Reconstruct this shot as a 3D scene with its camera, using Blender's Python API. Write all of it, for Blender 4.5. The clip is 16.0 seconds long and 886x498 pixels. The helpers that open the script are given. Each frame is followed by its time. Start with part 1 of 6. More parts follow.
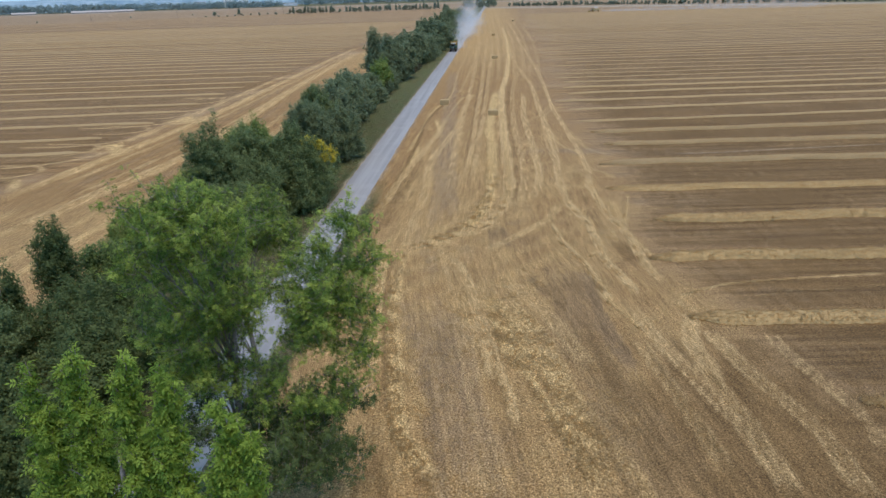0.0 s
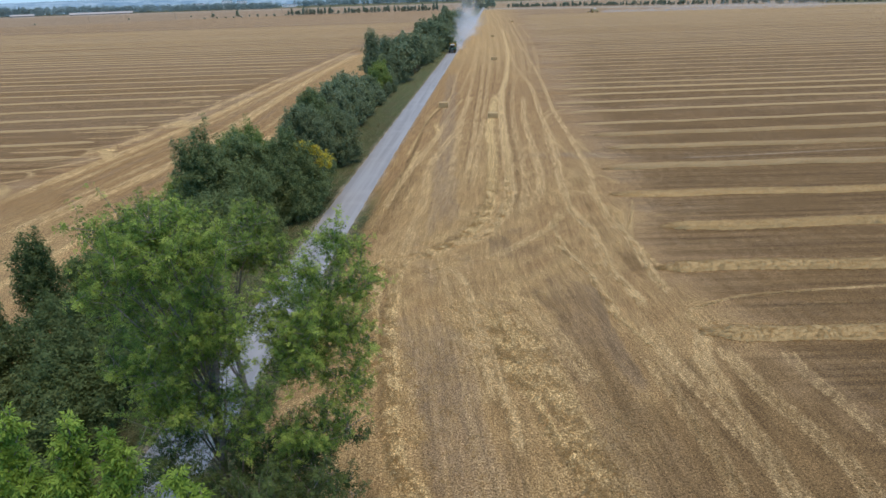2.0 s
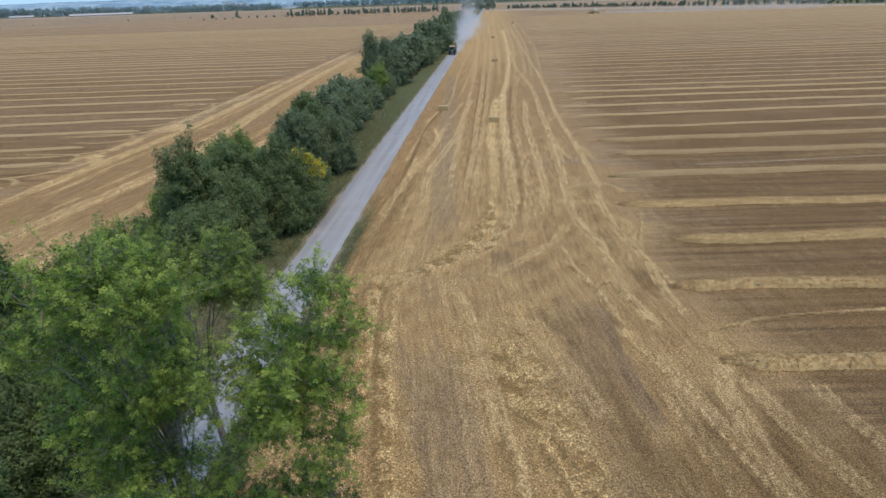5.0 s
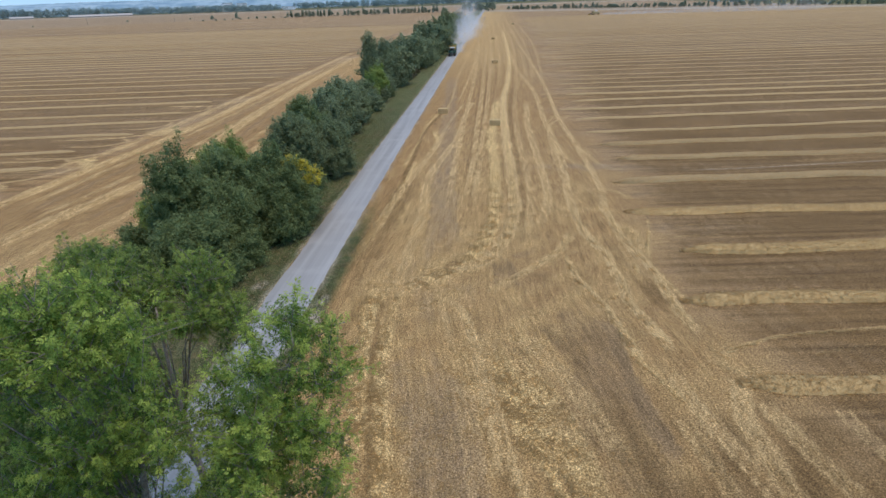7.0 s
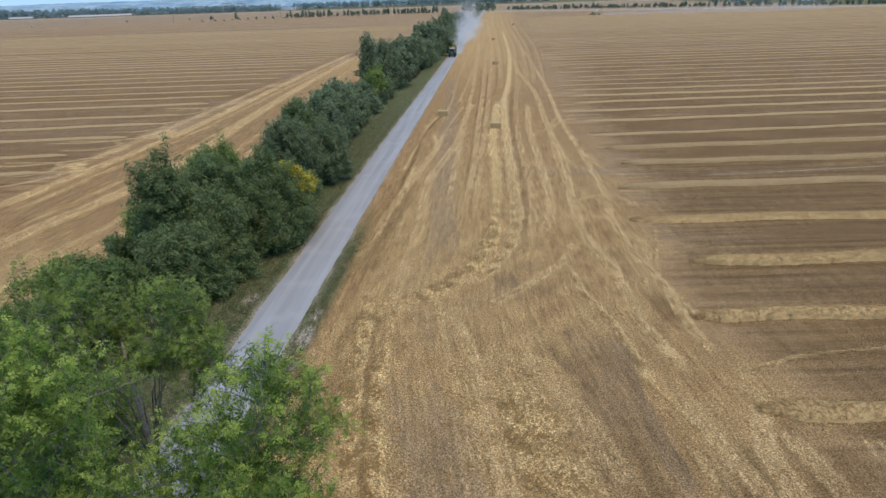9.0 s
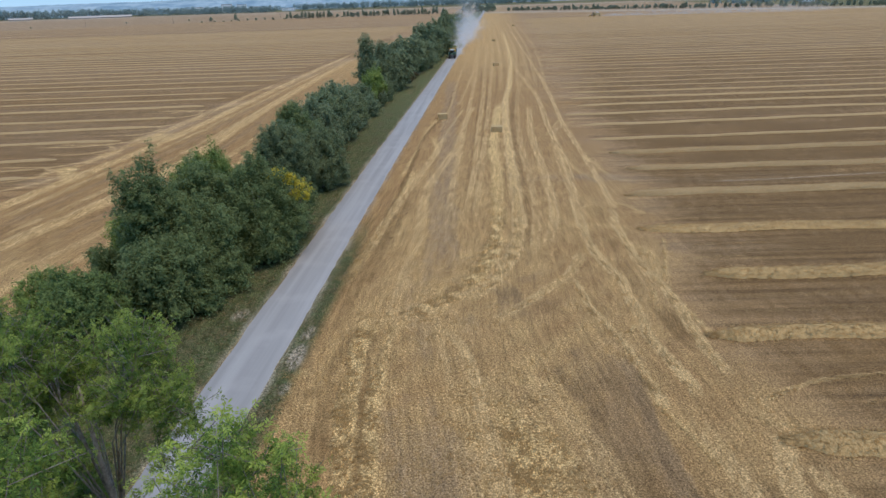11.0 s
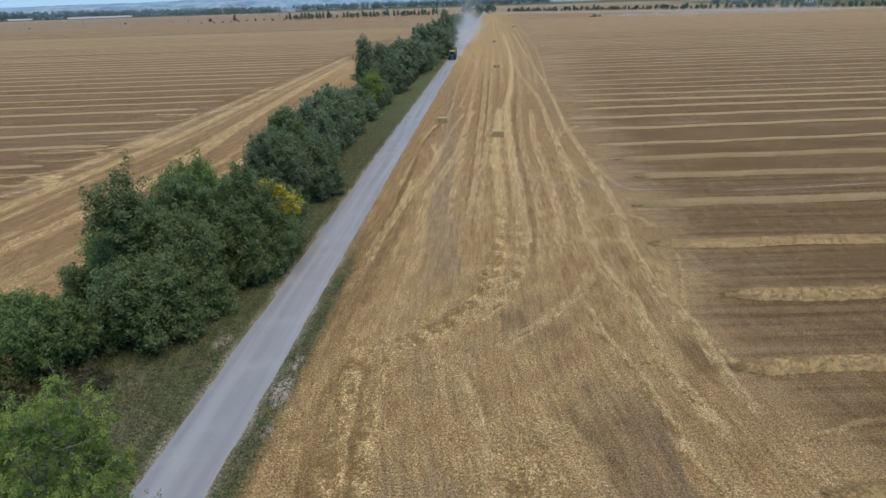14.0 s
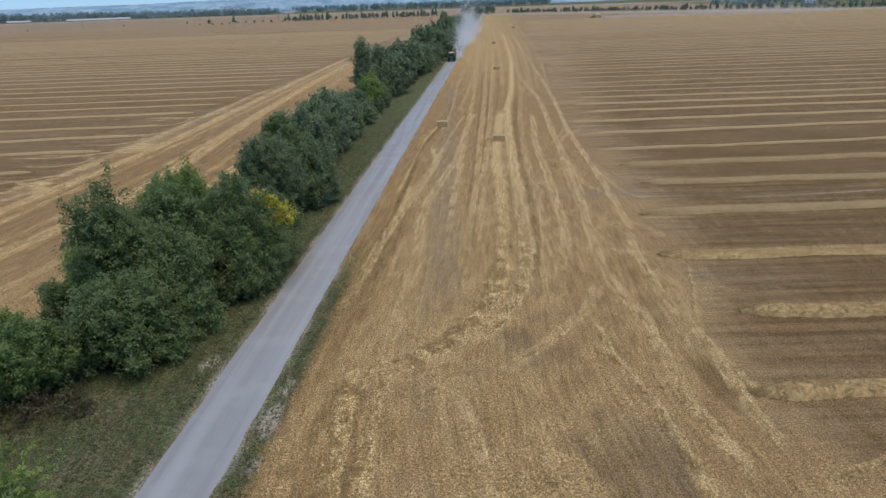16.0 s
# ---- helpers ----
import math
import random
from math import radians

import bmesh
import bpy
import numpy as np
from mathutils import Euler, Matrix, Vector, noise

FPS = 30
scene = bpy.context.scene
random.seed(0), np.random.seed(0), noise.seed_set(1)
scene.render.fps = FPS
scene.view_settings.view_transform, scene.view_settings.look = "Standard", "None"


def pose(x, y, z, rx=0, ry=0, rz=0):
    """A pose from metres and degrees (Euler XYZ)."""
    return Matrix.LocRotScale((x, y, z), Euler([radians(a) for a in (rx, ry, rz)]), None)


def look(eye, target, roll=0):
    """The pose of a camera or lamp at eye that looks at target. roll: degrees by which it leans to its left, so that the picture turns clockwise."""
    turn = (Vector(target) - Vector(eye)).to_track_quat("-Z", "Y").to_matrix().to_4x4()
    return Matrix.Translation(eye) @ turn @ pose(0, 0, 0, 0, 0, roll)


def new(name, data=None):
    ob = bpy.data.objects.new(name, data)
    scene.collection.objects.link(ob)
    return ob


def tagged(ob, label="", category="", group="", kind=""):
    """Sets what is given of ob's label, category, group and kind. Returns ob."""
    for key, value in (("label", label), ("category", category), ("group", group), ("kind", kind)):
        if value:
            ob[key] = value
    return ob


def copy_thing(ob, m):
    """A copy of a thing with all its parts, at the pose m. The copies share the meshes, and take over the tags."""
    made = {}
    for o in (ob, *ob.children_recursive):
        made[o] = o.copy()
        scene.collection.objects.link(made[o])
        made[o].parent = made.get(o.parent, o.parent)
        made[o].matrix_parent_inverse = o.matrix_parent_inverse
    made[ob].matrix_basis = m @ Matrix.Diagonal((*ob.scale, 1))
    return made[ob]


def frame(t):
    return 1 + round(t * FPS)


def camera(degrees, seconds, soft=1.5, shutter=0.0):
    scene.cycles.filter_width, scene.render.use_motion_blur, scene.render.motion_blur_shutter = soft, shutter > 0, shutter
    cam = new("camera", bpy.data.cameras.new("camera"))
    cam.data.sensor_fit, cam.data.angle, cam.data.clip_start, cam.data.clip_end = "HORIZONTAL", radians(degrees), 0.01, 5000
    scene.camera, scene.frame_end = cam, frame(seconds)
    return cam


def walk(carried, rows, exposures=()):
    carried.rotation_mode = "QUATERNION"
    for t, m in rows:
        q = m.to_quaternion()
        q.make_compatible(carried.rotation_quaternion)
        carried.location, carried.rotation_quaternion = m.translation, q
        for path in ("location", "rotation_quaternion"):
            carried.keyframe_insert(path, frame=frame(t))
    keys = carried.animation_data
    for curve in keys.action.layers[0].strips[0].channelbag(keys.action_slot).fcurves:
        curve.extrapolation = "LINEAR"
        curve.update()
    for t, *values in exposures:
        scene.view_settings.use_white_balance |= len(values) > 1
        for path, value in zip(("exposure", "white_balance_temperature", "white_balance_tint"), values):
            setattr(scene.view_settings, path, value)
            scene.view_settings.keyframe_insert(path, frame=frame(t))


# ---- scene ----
cam = camera(73.7, 16.0)
PATH = [
    (0, (0.98, 1.213, 19.741), (0.765, 3.038, 18.951), -1.8),
    (0.5, (0.931, 1.682, 19.729), (0.716, 3.508, 18.94), -1.8),
    (1, (0.882, 2.159, 19.718), (0.668, 3.984, 18.93), -1.8),
    (1.5, (0.834, 2.642, 19.707), (0.621, 4.468, 18.92), -1.8),
    (2, (0.787, 3.131, 19.696), (0.574, 4.958, 18.909), -1.9),
    (2.5, (0.74, 3.627, 19.685), (0.528, 5.454, 18.899), -1.9),
    (3, (0.694, 4.129, 19.674), (0.482, 5.956, 18.889), -1.9),
    (3.5, (0.648, 4.636, 19.664), (0.436, 6.464, 18.879), -1.9),
    (4, (0.603, 5.15, 19.654), (0.39, 6.977, 18.869), -1.9),
    (6.5, (0.375, 7.789, 19.604), (0.162, 9.618, 18.823), -1.9),
    (7, (0.329, 8.33, 19.595), (0.116, 10.159, 18.814), -1.9),
    (7.5, (0.282, 8.875, 19.586), (0.07, 10.704, 18.805), -1.9),
    (8, (0.235, 9.423, 19.577), (0.023, 11.252, 18.796), -1.9),
    (8.5, (0.188, 9.974, 19.568), (-0.025, 11.803, 18.788), -1.9),
    (9, (0.14, 10.528, 19.56), (-0.073, 12.357, 18.78), -1.9),
    (11.5, (-0.113, 13.332, 19.52), (-0.326, 15.163, 18.743), -1.9),
    (12, (-0.166, 13.898, 19.513), (-0.38, 15.729, 18.736), -1.9),
    (12.5, (-0.221, 14.465, 19.506), (-0.434, 16.296, 18.729), -1.9),
    (13, (-0.277, 15.033, 19.499), (-0.49, 16.864, 18.723), -1.9),
    (13.5, (-0.335, 15.602, 19.492), (-0.548, 17.433, 18.717), -1.9),
    (14, (-0.394, 16.171, 19.486), (-0.607, 18.002, 18.711), -1.9),
    (14.5, (-0.454, 16.739, 19.48), (-0.667, 18.571, 18.706), -1.9),
    (15, (-0.517, 17.308, 19.474), (-0.729, 19.14, 18.7), -2.0),
    (15.5, (-0.58, 17.876, 19.468), (-0.793, 19.708, 18.696), -2.0),
    (16, (-0.646, 18.443, 19.463), (-0.858, 20.276, 18.691), -2.0),
]
EXPOSURES = [(0, 0.14), (9.2, 0.14), (11.5, 0.04), (16, -0.06)]
walk(cam, [(t, look(eye, target, roll)) for t, eye, target, roll in PATH], EXPOSURES)

# ---- light ----
world = bpy.data.worlds.new("sky_world")
scene.world = world
world.use_nodes = True
wn = world.node_tree.nodes
sky = wn.new("ShaderNodeTexSky")
sky.sky_type = "NISHITA"
sky.sun_disc = False
sky.sun_elevation = radians(72)
sky.sun_rotation = radians(120)
sky.air_density = 0.7
sky.dust_density = 0.15
sky.ozone_density = 2.5
veil = wn.new("ShaderNodeMix")
veil.data_type = "RGBA"
veil.inputs[0].default_value = 0.68
veil.inputs[7].default_value = (1.25, 3.3, 6.1, 1)
world.node_tree.links.new(sky.outputs[0], veil.inputs[6])
world.node_tree.links.new(veil.outputs[2], wn["Background"].inputs[0])
wn["Background"].inputs[1].default_value = 0.15
sun = new("sun", bpy.data.lights.new("sun", "SUN"))
sun.data.energy, sun.data.angle, sun.data.color = 2.36, radians(40), (1.0, 0.806, 0.64)
sun.matrix_world = look((0, 0, 60), (-0.27 * 50, 0.155 * 50, 60 - 0.95 * 50))


# ---- materials ----
class Nodes:
    """A small writer of node materials."""

    def __init__(self, name):
        self.mat = bpy.data.materials.new(name)
        self.mat.use_nodes = True
        self.tree = self.mat.node_tree
        self.bsdf = self.tree.nodes["Principled BSDF"]
        self.out = self.tree.nodes["Material Output"]

    def put(self, socket, value):
        if isinstance(value, bpy.types.NodeSocket):
            self.tree.links.new(value, socket)
        elif isinstance(value, (tuple, list)) and len(value) == 3 and socket.type == "RGBA":
            socket.default_value = (*value, 1)
        else:
            socket.default_value = value

    def math(self, op, a, b=0.0, c=None, clamp=False):
        n = self.tree.nodes.new("ShaderNodeMath")
        n.operation, n.use_clamp = op, clamp
        self.put(n.inputs[0], a)
        self.put(n.inputs[1], b)
        if c is not None:
            self.put(n.inputs[2], c)
        return n.outputs[0]

    def place(self):
        return self.tree.nodes.new("ShaderNodeTexCoord").outputs["Object"]

    def split(self, v):
        n = self.tree.nodes.new("ShaderNodeSeparateXYZ")
        self.put(n.inputs[0], v)
        return n.outputs[0], n.outputs[1], n.outputs[2]

    def join(self, x, y, z=0.0):
        n = self.tree.nodes.new("ShaderNodeCombineXYZ")
        for s, v in zip(n.inputs, (x, y, z)):
            self.put(s, v)
        return n.outputs[0]

    def noise(self, v, scale, detail=4.0, rough=0.55):
        n = self.tree.nodes.new("ShaderNodeTexNoise")
        self.put(n.inputs["Vector"], v)
        n.inputs["Scale"].default_value = scale
        n.inputs["Detail"].default_value = detail
        n.inputs["Roughness"].default_value = rough
        return n.outputs[0]

    def ramp(self, v, lo, hi, a=0.0, b=1.0):
        n = self.tree.nodes.new("ShaderNodeMapRange")
        for s, x in zip(n.inputs, (v, lo, hi, a, b)):
            self.put(s, x)
        return n.outputs[0]

    def mix(self, f, a, b):
        n = self.tree.nodes.new("ShaderNodeMix")
        n.data_type = "RGBA"
        self.put(n.inputs["Factor"], f)
        self.put(n.inputs[6], a)
        self.put(n.inputs[7], b)
        return n.outputs[2]

    def attr(self, name):
        n = self.tree.nodes.new("ShaderNodeAttribute")
        n.attribute_name = name
        return n.outputs["Fac"]

    def island(self):
        return self.tree.nodes.new("ShaderNodeNewGeometry").outputs["Random Per Island"]

    def object_random(self):
        return self.tree.nodes.new("ShaderNodeObjectInfo").outputs["Random"]

    def bump(self, height, strength, distance):
        n = self.tree.nodes.new("ShaderNodeBump")
        n.inputs["Strength"].default_value = strength
        n.inputs["Distance"].default_value = distance
        self.put(n.inputs["Height"], height)
        self.put(self.bsdf.inputs["Normal"], n.outputs[0])

    def done(self, colour, rough=0.8, metal=0.0, specular=0.3):
        self.put(self.bsdf.inputs["Base Color"], colour)
        self.put(self.bsdf.inputs["Roughness"], rough)
        self.put(self.bsdf.inputs["Metallic"], metal)
        self.put(self.bsdf.inputs["Specular IOR Level"], specular)
        return self.mat


STRAW = (0.56, 0.378, 0.158)
STRAW_PALE = (0.67, 0.485, 0.225)
STUBBLE = (0.228, 0.128, 0.052)
STUBBLE_LIGHT = (0.40, 0.245, 0.10)
SOIL = (0.27, 0.193, 0.114)
WORN = (0.50, 0.338, 0.153)
GRASS = (0.066, 0.093, 0.037)
PALE_EARTH = (0.37, 0.315, 0.235)


def ground_material():
    n = Nodes("harvested_field")
    p = n.place()
    x, y, _ = n.split(p)
    u = n.math("ADD", x, n.math("MULTIPLY", y, 0.10))
    v = n.math("SUBTRACT", y, n.math("MULTIPLY", x, 0.10))
    w = n.math("ADD", x, n.math("MULTIPLY", y, 0.031))
    w = n.math("SUBTRACT", w, n.math("MULTIPLY", n.math("MAXIMUM", n.math("SUBTRACT", 46.0, y), 0.0), 0.18))
    thread = n.noise(n.join(n.math("MULTIPLY", w, 3.4), n.math("MULTIPLY", y, 0.3)), 1.0, 5, 0.65)
    clump = n.noise(p, 5.0, 6, 0.74)
    fibre = n.noise(p, 24.0, 3, 0.7)
    band = n.noise(n.join(n.math("MULTIPLY", u, 0.06), n.math("MULTIPLY", v, 1.5)), 1.0, 5, 0.65)
    grain = n.noise(p, 10.0, 4, 0.75)
    patch = n.noise(p, 0.16, 4)
    broad = n.noise(p, 0.018, 4)
    along = n.noise(n.join(n.math("MULTIPLY", u, 0.05), n.math("MULTIPLY", v, 0.9)), 1.0, 4, 0.6)
    down = n.noise(n.join(n.math("MULTIPLY", w, 0.9), n.math("MULTIPLY", y, 0.06)), 1.0, 5, 0.62)
    far_lines = n.noise(n.join(n.math("MULTIPLY", u, 0.0035), n.math("MULTIPLY", v, 0.055)), 1.0, 6, 0.75)
    head = n.attr("headland")
    streak = n.tree.nodes.new("ShaderNodeMix")
    n.put(streak.inputs[0], head)
    n.put(streak.inputs[2], along)
    n.put(streak.inputs[3], n.ramp(down, 0.2, 0.8, 0.40, 0.62))
    streak = streak.outputs[0]
    # bare stubble between the swaths
    colour = n.mix(n.ramp(streak, 0.38, 0.62), STUBBLE, STUBBLE_LIGHT)
    colour = n.mix(n.ramp(patch, 0.5, 0.75, 0.0, 0.35), colour, SOIL)
    colour = n.mix(n.ramp(broad, 0.35, 0.7, 0.0, 0.45), colour, (0.31, 0.21, 0.11))
    island = n.noise(n.join(n.math("MULTIPLY", w, 0.75), n.math("MULTIPLY", y, 0.16)), 1.0, 6, 0.66)
    colour = n.mix(n.math("MULTIPLY", n.ramp(island, 0.5, 0.66, 0.0, 0.35), head), colour, (0.222, 0.121, 0.05))
    colour = n.mix(n.math("MULTIPLY", n.ramp(island, 0.47, 0.36, 0.0, 0.35), head), colour, STRAW)
    wide_lines = n.noise(n.join(n.math("MULTIPLY", u, 0.0012), n.math("MULTIPLY", v, 0.016)), 1.0, 7, 0.72)
    colour = n.mix(n.math("MULTIPLY", n.ramp(wide_lines, 0.47, 0.6, 0.0, 0.5), n.math("SUBTRACT", 1.0, head)), colour, (0.33, 0.235, 0.15))
    colour = n.mix(n.math("MULTIPLY", n.ramp(wide_lines, 0.5, 0.38, 0.0, 0.35), n.math("SUBTRACT", 1.0, head)), colour, (0.17, 0.115, 0.062))
    fringe = n.math("MULTIPLY", n.ramp(far_lines, 0.42, 0.62), n.math("SUBTRACT", 1.0, head))
    colour = n.mix(n.math("MULTIPLY", fringe, 0.6), colour, (0.385, 0.275, 0.16))
    colour = n.mix(n.math("MULTIPLY", head, n.ramp(n.noise(p, 0.6, 5, 0.7), 0.35, 0.65, 0.1, 0.6)), colour, (0.385, 0.238, 0.1))
    # rows of straw that go on into the distance
    for mask, gap, phase in (("rows_east", 9.5, 44.5), ("rows_west", 11.2, 75.0)):
        wob = n.math("MULTIPLY", n.math("SUBTRACT", n.noise(p, 0.07, 3), 0.5), 2.2)
        f = n.math("FRACT", n.math("DIVIDE", n.math("SUBTRACT", n.math("ADD", v, wob), phase), gap))
        near = n.math("ABSOLUTE", n.math("SUBTRACT", f, 0.5))
        # dark stripe next to each row: its shadow, mixed into the field colour
        shade = n.math("MULTIPLY", n.math("MULTIPLY", n.ramp(f, 0.05, 0.12), n.ramp(f, 0.3, 0.2)), n.attr(mask))
        colour = n.mix(n.math("MULTIPLY", shade, 0.6), colour, (0.13, 0.085, 0.045))
        line = n.ramp(near, 0.41, 0.45)
        line = n.math("MULTIPLY", line, n.math("MULTIPLY", n.attr(mask), n.ramp(clump, 0.3, 0.55, 0.55, 1.0)))
        colour = n.mix(n.math("MULTIPLY", line, 0.8), colour, (0.42, 0.31, 0.195))
    # straw left lying, pressed soil, grass, pale earth
    lying = n.math("MULTIPLY", n.attr("straw"), n.ramp(n.math("ADD", n.math("MULTIPLY", clump, 0.5), n.math("MULTIPLY", grain, 0.5)), 0.40, 0.60, 0.55, 1.3), clamp=True)
    colour = n.mix(lying, colour, n.mix(n.ramp(grain, 0.35, 0.65), STRAW, STRAW_PALE))
    comb = n.noise(n.join(n.math("MULTIPLY", w, 1.5), n.math("MULTIPLY", y, 0.22)), 1.0, 6, 0.7)
    strand = n.math("ADD", n.math("MULTIPLY", clump, 0.35), n.math("ADD", n.math("MULTIPLY", comb, 0.4), n.math("MULTIPLY", n.noise(p, 1.1, 6, 0.7), 0.25)))
    loose = n.math("MULTIPLY", n.math("SUBTRACT", strand, 0.5), 4.6)

    def broken(name, lo, hi):
        """A cover with ragged strands along its edges."""
        cover = n.attr(name)
        ragged = n.math("ADD", cover, n.math("MULTIPLY", loose, n.ramp(cover, 0.02, 0.3, 0.0, 0.68)))
        return n.ramp(ragged, lo, hi)

    colour = n.mix(n.math("MULTIPLY", broken("soil", 0.1, 0.9), 0.75), colour, n.mix(n.ramp(grain, 0.3, 0.7), SOIL, (0.32, 0.24, 0.16)))
    colour = n.mix(n.math("MULTIPLY", broken("dark", 0.1, 1.0), 0.95), colour, n.mix(n.ramp(grain, 0.3, 0.7), (0.13, 0.077, 0.032), (0.222, 0.137, 0.057)))
    colour = n.mix(n.math("MULTIPLY", broken("worn", 0.06, 0.75), 0.9), colour, n.mix(n.ramp(grain, 0.3, 0.7), WORN, (0.585, 0.408, 0.195)))
    green = n.math("MULTIPLY", n.attr("grass"), n.ramp(n.noise(p, 0.9, 5, 0.65), 0.3, 0.5, 0.72, 1.2), clamp=True)
    turf = n.mix(n.ramp(grain, 0.35, 0.7), GRASS, (0.14, 0.148, 0.062))
    turf = n.mix(n.ramp(n.noise(p, 0.42, 6, 0.7), 0.46, 0.66, 0.0, 0.8), turf, (0.135, 0.108, 0.055))
    turf = n.mix(n.ramp(n.noise(p, 1.7, 5, 0.7), 0.56, 0.72, 0.0, 0.7), turf, (0.24, 0.195, 0.115))
    colour = n.mix(green, colour, turf)
    pale = n.math("MULTIPLY", n.attr("earth"), n.ramp(clump, 0.3, 0.65, 0.7, 1.05), clamp=True)
    colour = n.mix(pale, colour, PALE_EARTH)
    # light and dark of single straws, put into the colour as noise
    fleck = n.math("MULTIPLY", n.ramp(grain, 0.34, 0.66, 0.48, 1.54), n.ramp(clump, 0.34, 0.68, 0.8, 1.2))
    hsv = n.tree.nodes.new("ShaderNodeHueSaturation")
    n.put(hsv.inputs["Color"], colour)
    drawn = n.math("ADD", 1.0, n.math("MULTIPLY", n.ramp(thread, 0.35, 0.65, -0.2, 0.2), head))
    drawn = n.math("ADD", drawn, n.math("MULTIPLY", n.ramp(band, 0.34, 0.66, -0.28, 0.28), n.math("SUBTRACT", 1.0, head)))
    drawn = n.math("MULTIPLY", drawn, n.ramp(fibre, 0.36, 0.64, 0.58, 1.42))
    n.put(hsv.inputs["Value"], n.math("MULTIPLY", fleck, drawn))
    n.bump(n.math("ADD", clump, n.math("ADD", n.math("MULTIPLY", grain, 0.6), n.math("MULTIPLY", fibre, 0.3))), 0.7, 0.12)
    return n.done(hsv.outputs[0], 0.92, 0.0, 0.12)


def straw_material(name, first, second, pale):
    n = Nodes(name)
    p = n.place()
    a, b = n.noise(p, 3.0, 6, 0.65), n.noise(p, 14.0, 4, 0.7)
    colour = n.mix(n.ramp(a, 0.35, 0.65), first, second)
    colour = n.mix(n.ramp(b, 0.42, 0.66, 0.0, 0.7), colour, pale)
    colour = n.mix(n.ramp(b, 0.42, 0.3, 0.0, 0.6), colour, (0.22, 0.145, 0.055))
    n.bump(n.math("ADD", a, b), 0.8, 0.1)
    return n.done(colour, 0.9, 0.0, 0.15)


def road_material():
    n = Nodes("road_surface")
    p = n.place()
    x, y, _ = n.split(p)
    w = n.math("ADD", x, n.math("MULTIPLY", y, 0.031))
    lane = n.noise(n.join(n.math("MULTIPLY", w, 1.3), n.math("MULTIPLY", y, 0.035)), 1.0, 4)
    fine, wide = n.noise(p, 18.0, 5, 0.7), n.noise(p, 0.35, 5)
    colour = n.mix(n.ramp(lane, 0.35, 0.65), (0.275, 0.273, 0.268), (0.355, 0.353, 0.345))
    colour = n.mix(n.ramp(wide, 0.5, 0.75, 0.0, 0.5), colour, (0.41, 0.40, 0.39))
    colour = n.mix(n.ramp(fine, 0.45, 0.75, 0.0, 0.35), colour, (0.27, 0.265, 0.26))
    n.bump(fine, 0.3, 0.01)
    return n.done(colour, 0.85, 0.0, 0.3)


def leaf_material(name, dark, light, tip, spray=0.9):
    n = Nodes(name)
    p = n.place()
    r = n.island()
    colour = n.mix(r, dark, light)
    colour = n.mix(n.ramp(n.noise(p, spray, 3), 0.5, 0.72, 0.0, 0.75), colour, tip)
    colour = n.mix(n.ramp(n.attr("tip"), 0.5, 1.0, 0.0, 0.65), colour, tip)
    colour = n.mix(n.ramp(n.object_random(), 0.0, 1.0, 0.0, 0.25), colour, dark)
    n.done(colour, 0.6, 0.0, 0.2)
    thin = n.tree.nodes.new("ShaderNodeBsdfTranslucent")
    n.put(thin.inputs[0], colour)
    both = n.tree.nodes.new("ShaderNodeMixShader")
    both.inputs[0].default_value = 0.4
    n.tree.links.new(n.bsdf.outputs[0], both.inputs[1])
    n.tree.links.new(thin.outputs[0], both.inputs[2])
    n.tree.links.new(both.outputs[0], n.out.inputs[0])
    return n.mat


def bark_material():
    n = Nodes("bark")
    p = n.place()
    a = n.noise(p, 7.0, 6, 0.7)
    n.bump(a, 0.8, 0.03)
    return n.done(n.mix(n.ramp(a, 0.35, 0.65), (0.13, 0.115, 0.095), (0.32, 0.295, 0.26)), 0.9, 0.0, 0.2)


def paint_material(name, colour, worn, rough=0.45, metal=0.0):
    n = Nodes(name)
    p = n.place()
    a = n.noise(p, 2.5, 5, 0.65)
    return n.done(n.mix(n.ramp(a, 0.45, 0.75, 0.0, 0.8), colour, worn), rough, metal, 0.4)


def glass_material():
    n = Nodes("cab_glass")
    n.put(n.bsdf.inputs["Transmission Weight"], 0.7)
    return n.done((0.12, 0.15, 0.16), 0.08, 0.0, 0.5)


def dust_material():
    n = Nodes("road_dust")
    n.done((0.95, 0.945, 0.94), 1.0, 0.0, 0.0)
    haze = n.tree.nodes.new("ShaderNodeBsdfTranslucent")
    haze.inputs[0].default_value = (0.95, 0.945, 0.94, 1)
    clear = n.tree.nodes.new("ShaderNodeBsdfTransparent")
    for share, a, b, name in ((0.5, n.bsdf, haze, "lit"), (0.4, clear, None, "all")):
        m = n.tree.nodes.new("ShaderNodeMixShader")
        m.inputs[0].default_value = share
        n.tree.links.new(a.outputs[0], m.inputs[1])
        n.tree.links.new((b or lit).outputs[0], m.inputs[2])
        lit = m
    n.tree.links.new(lit.outputs[0], n.out.inputs[0])
    return n.mat


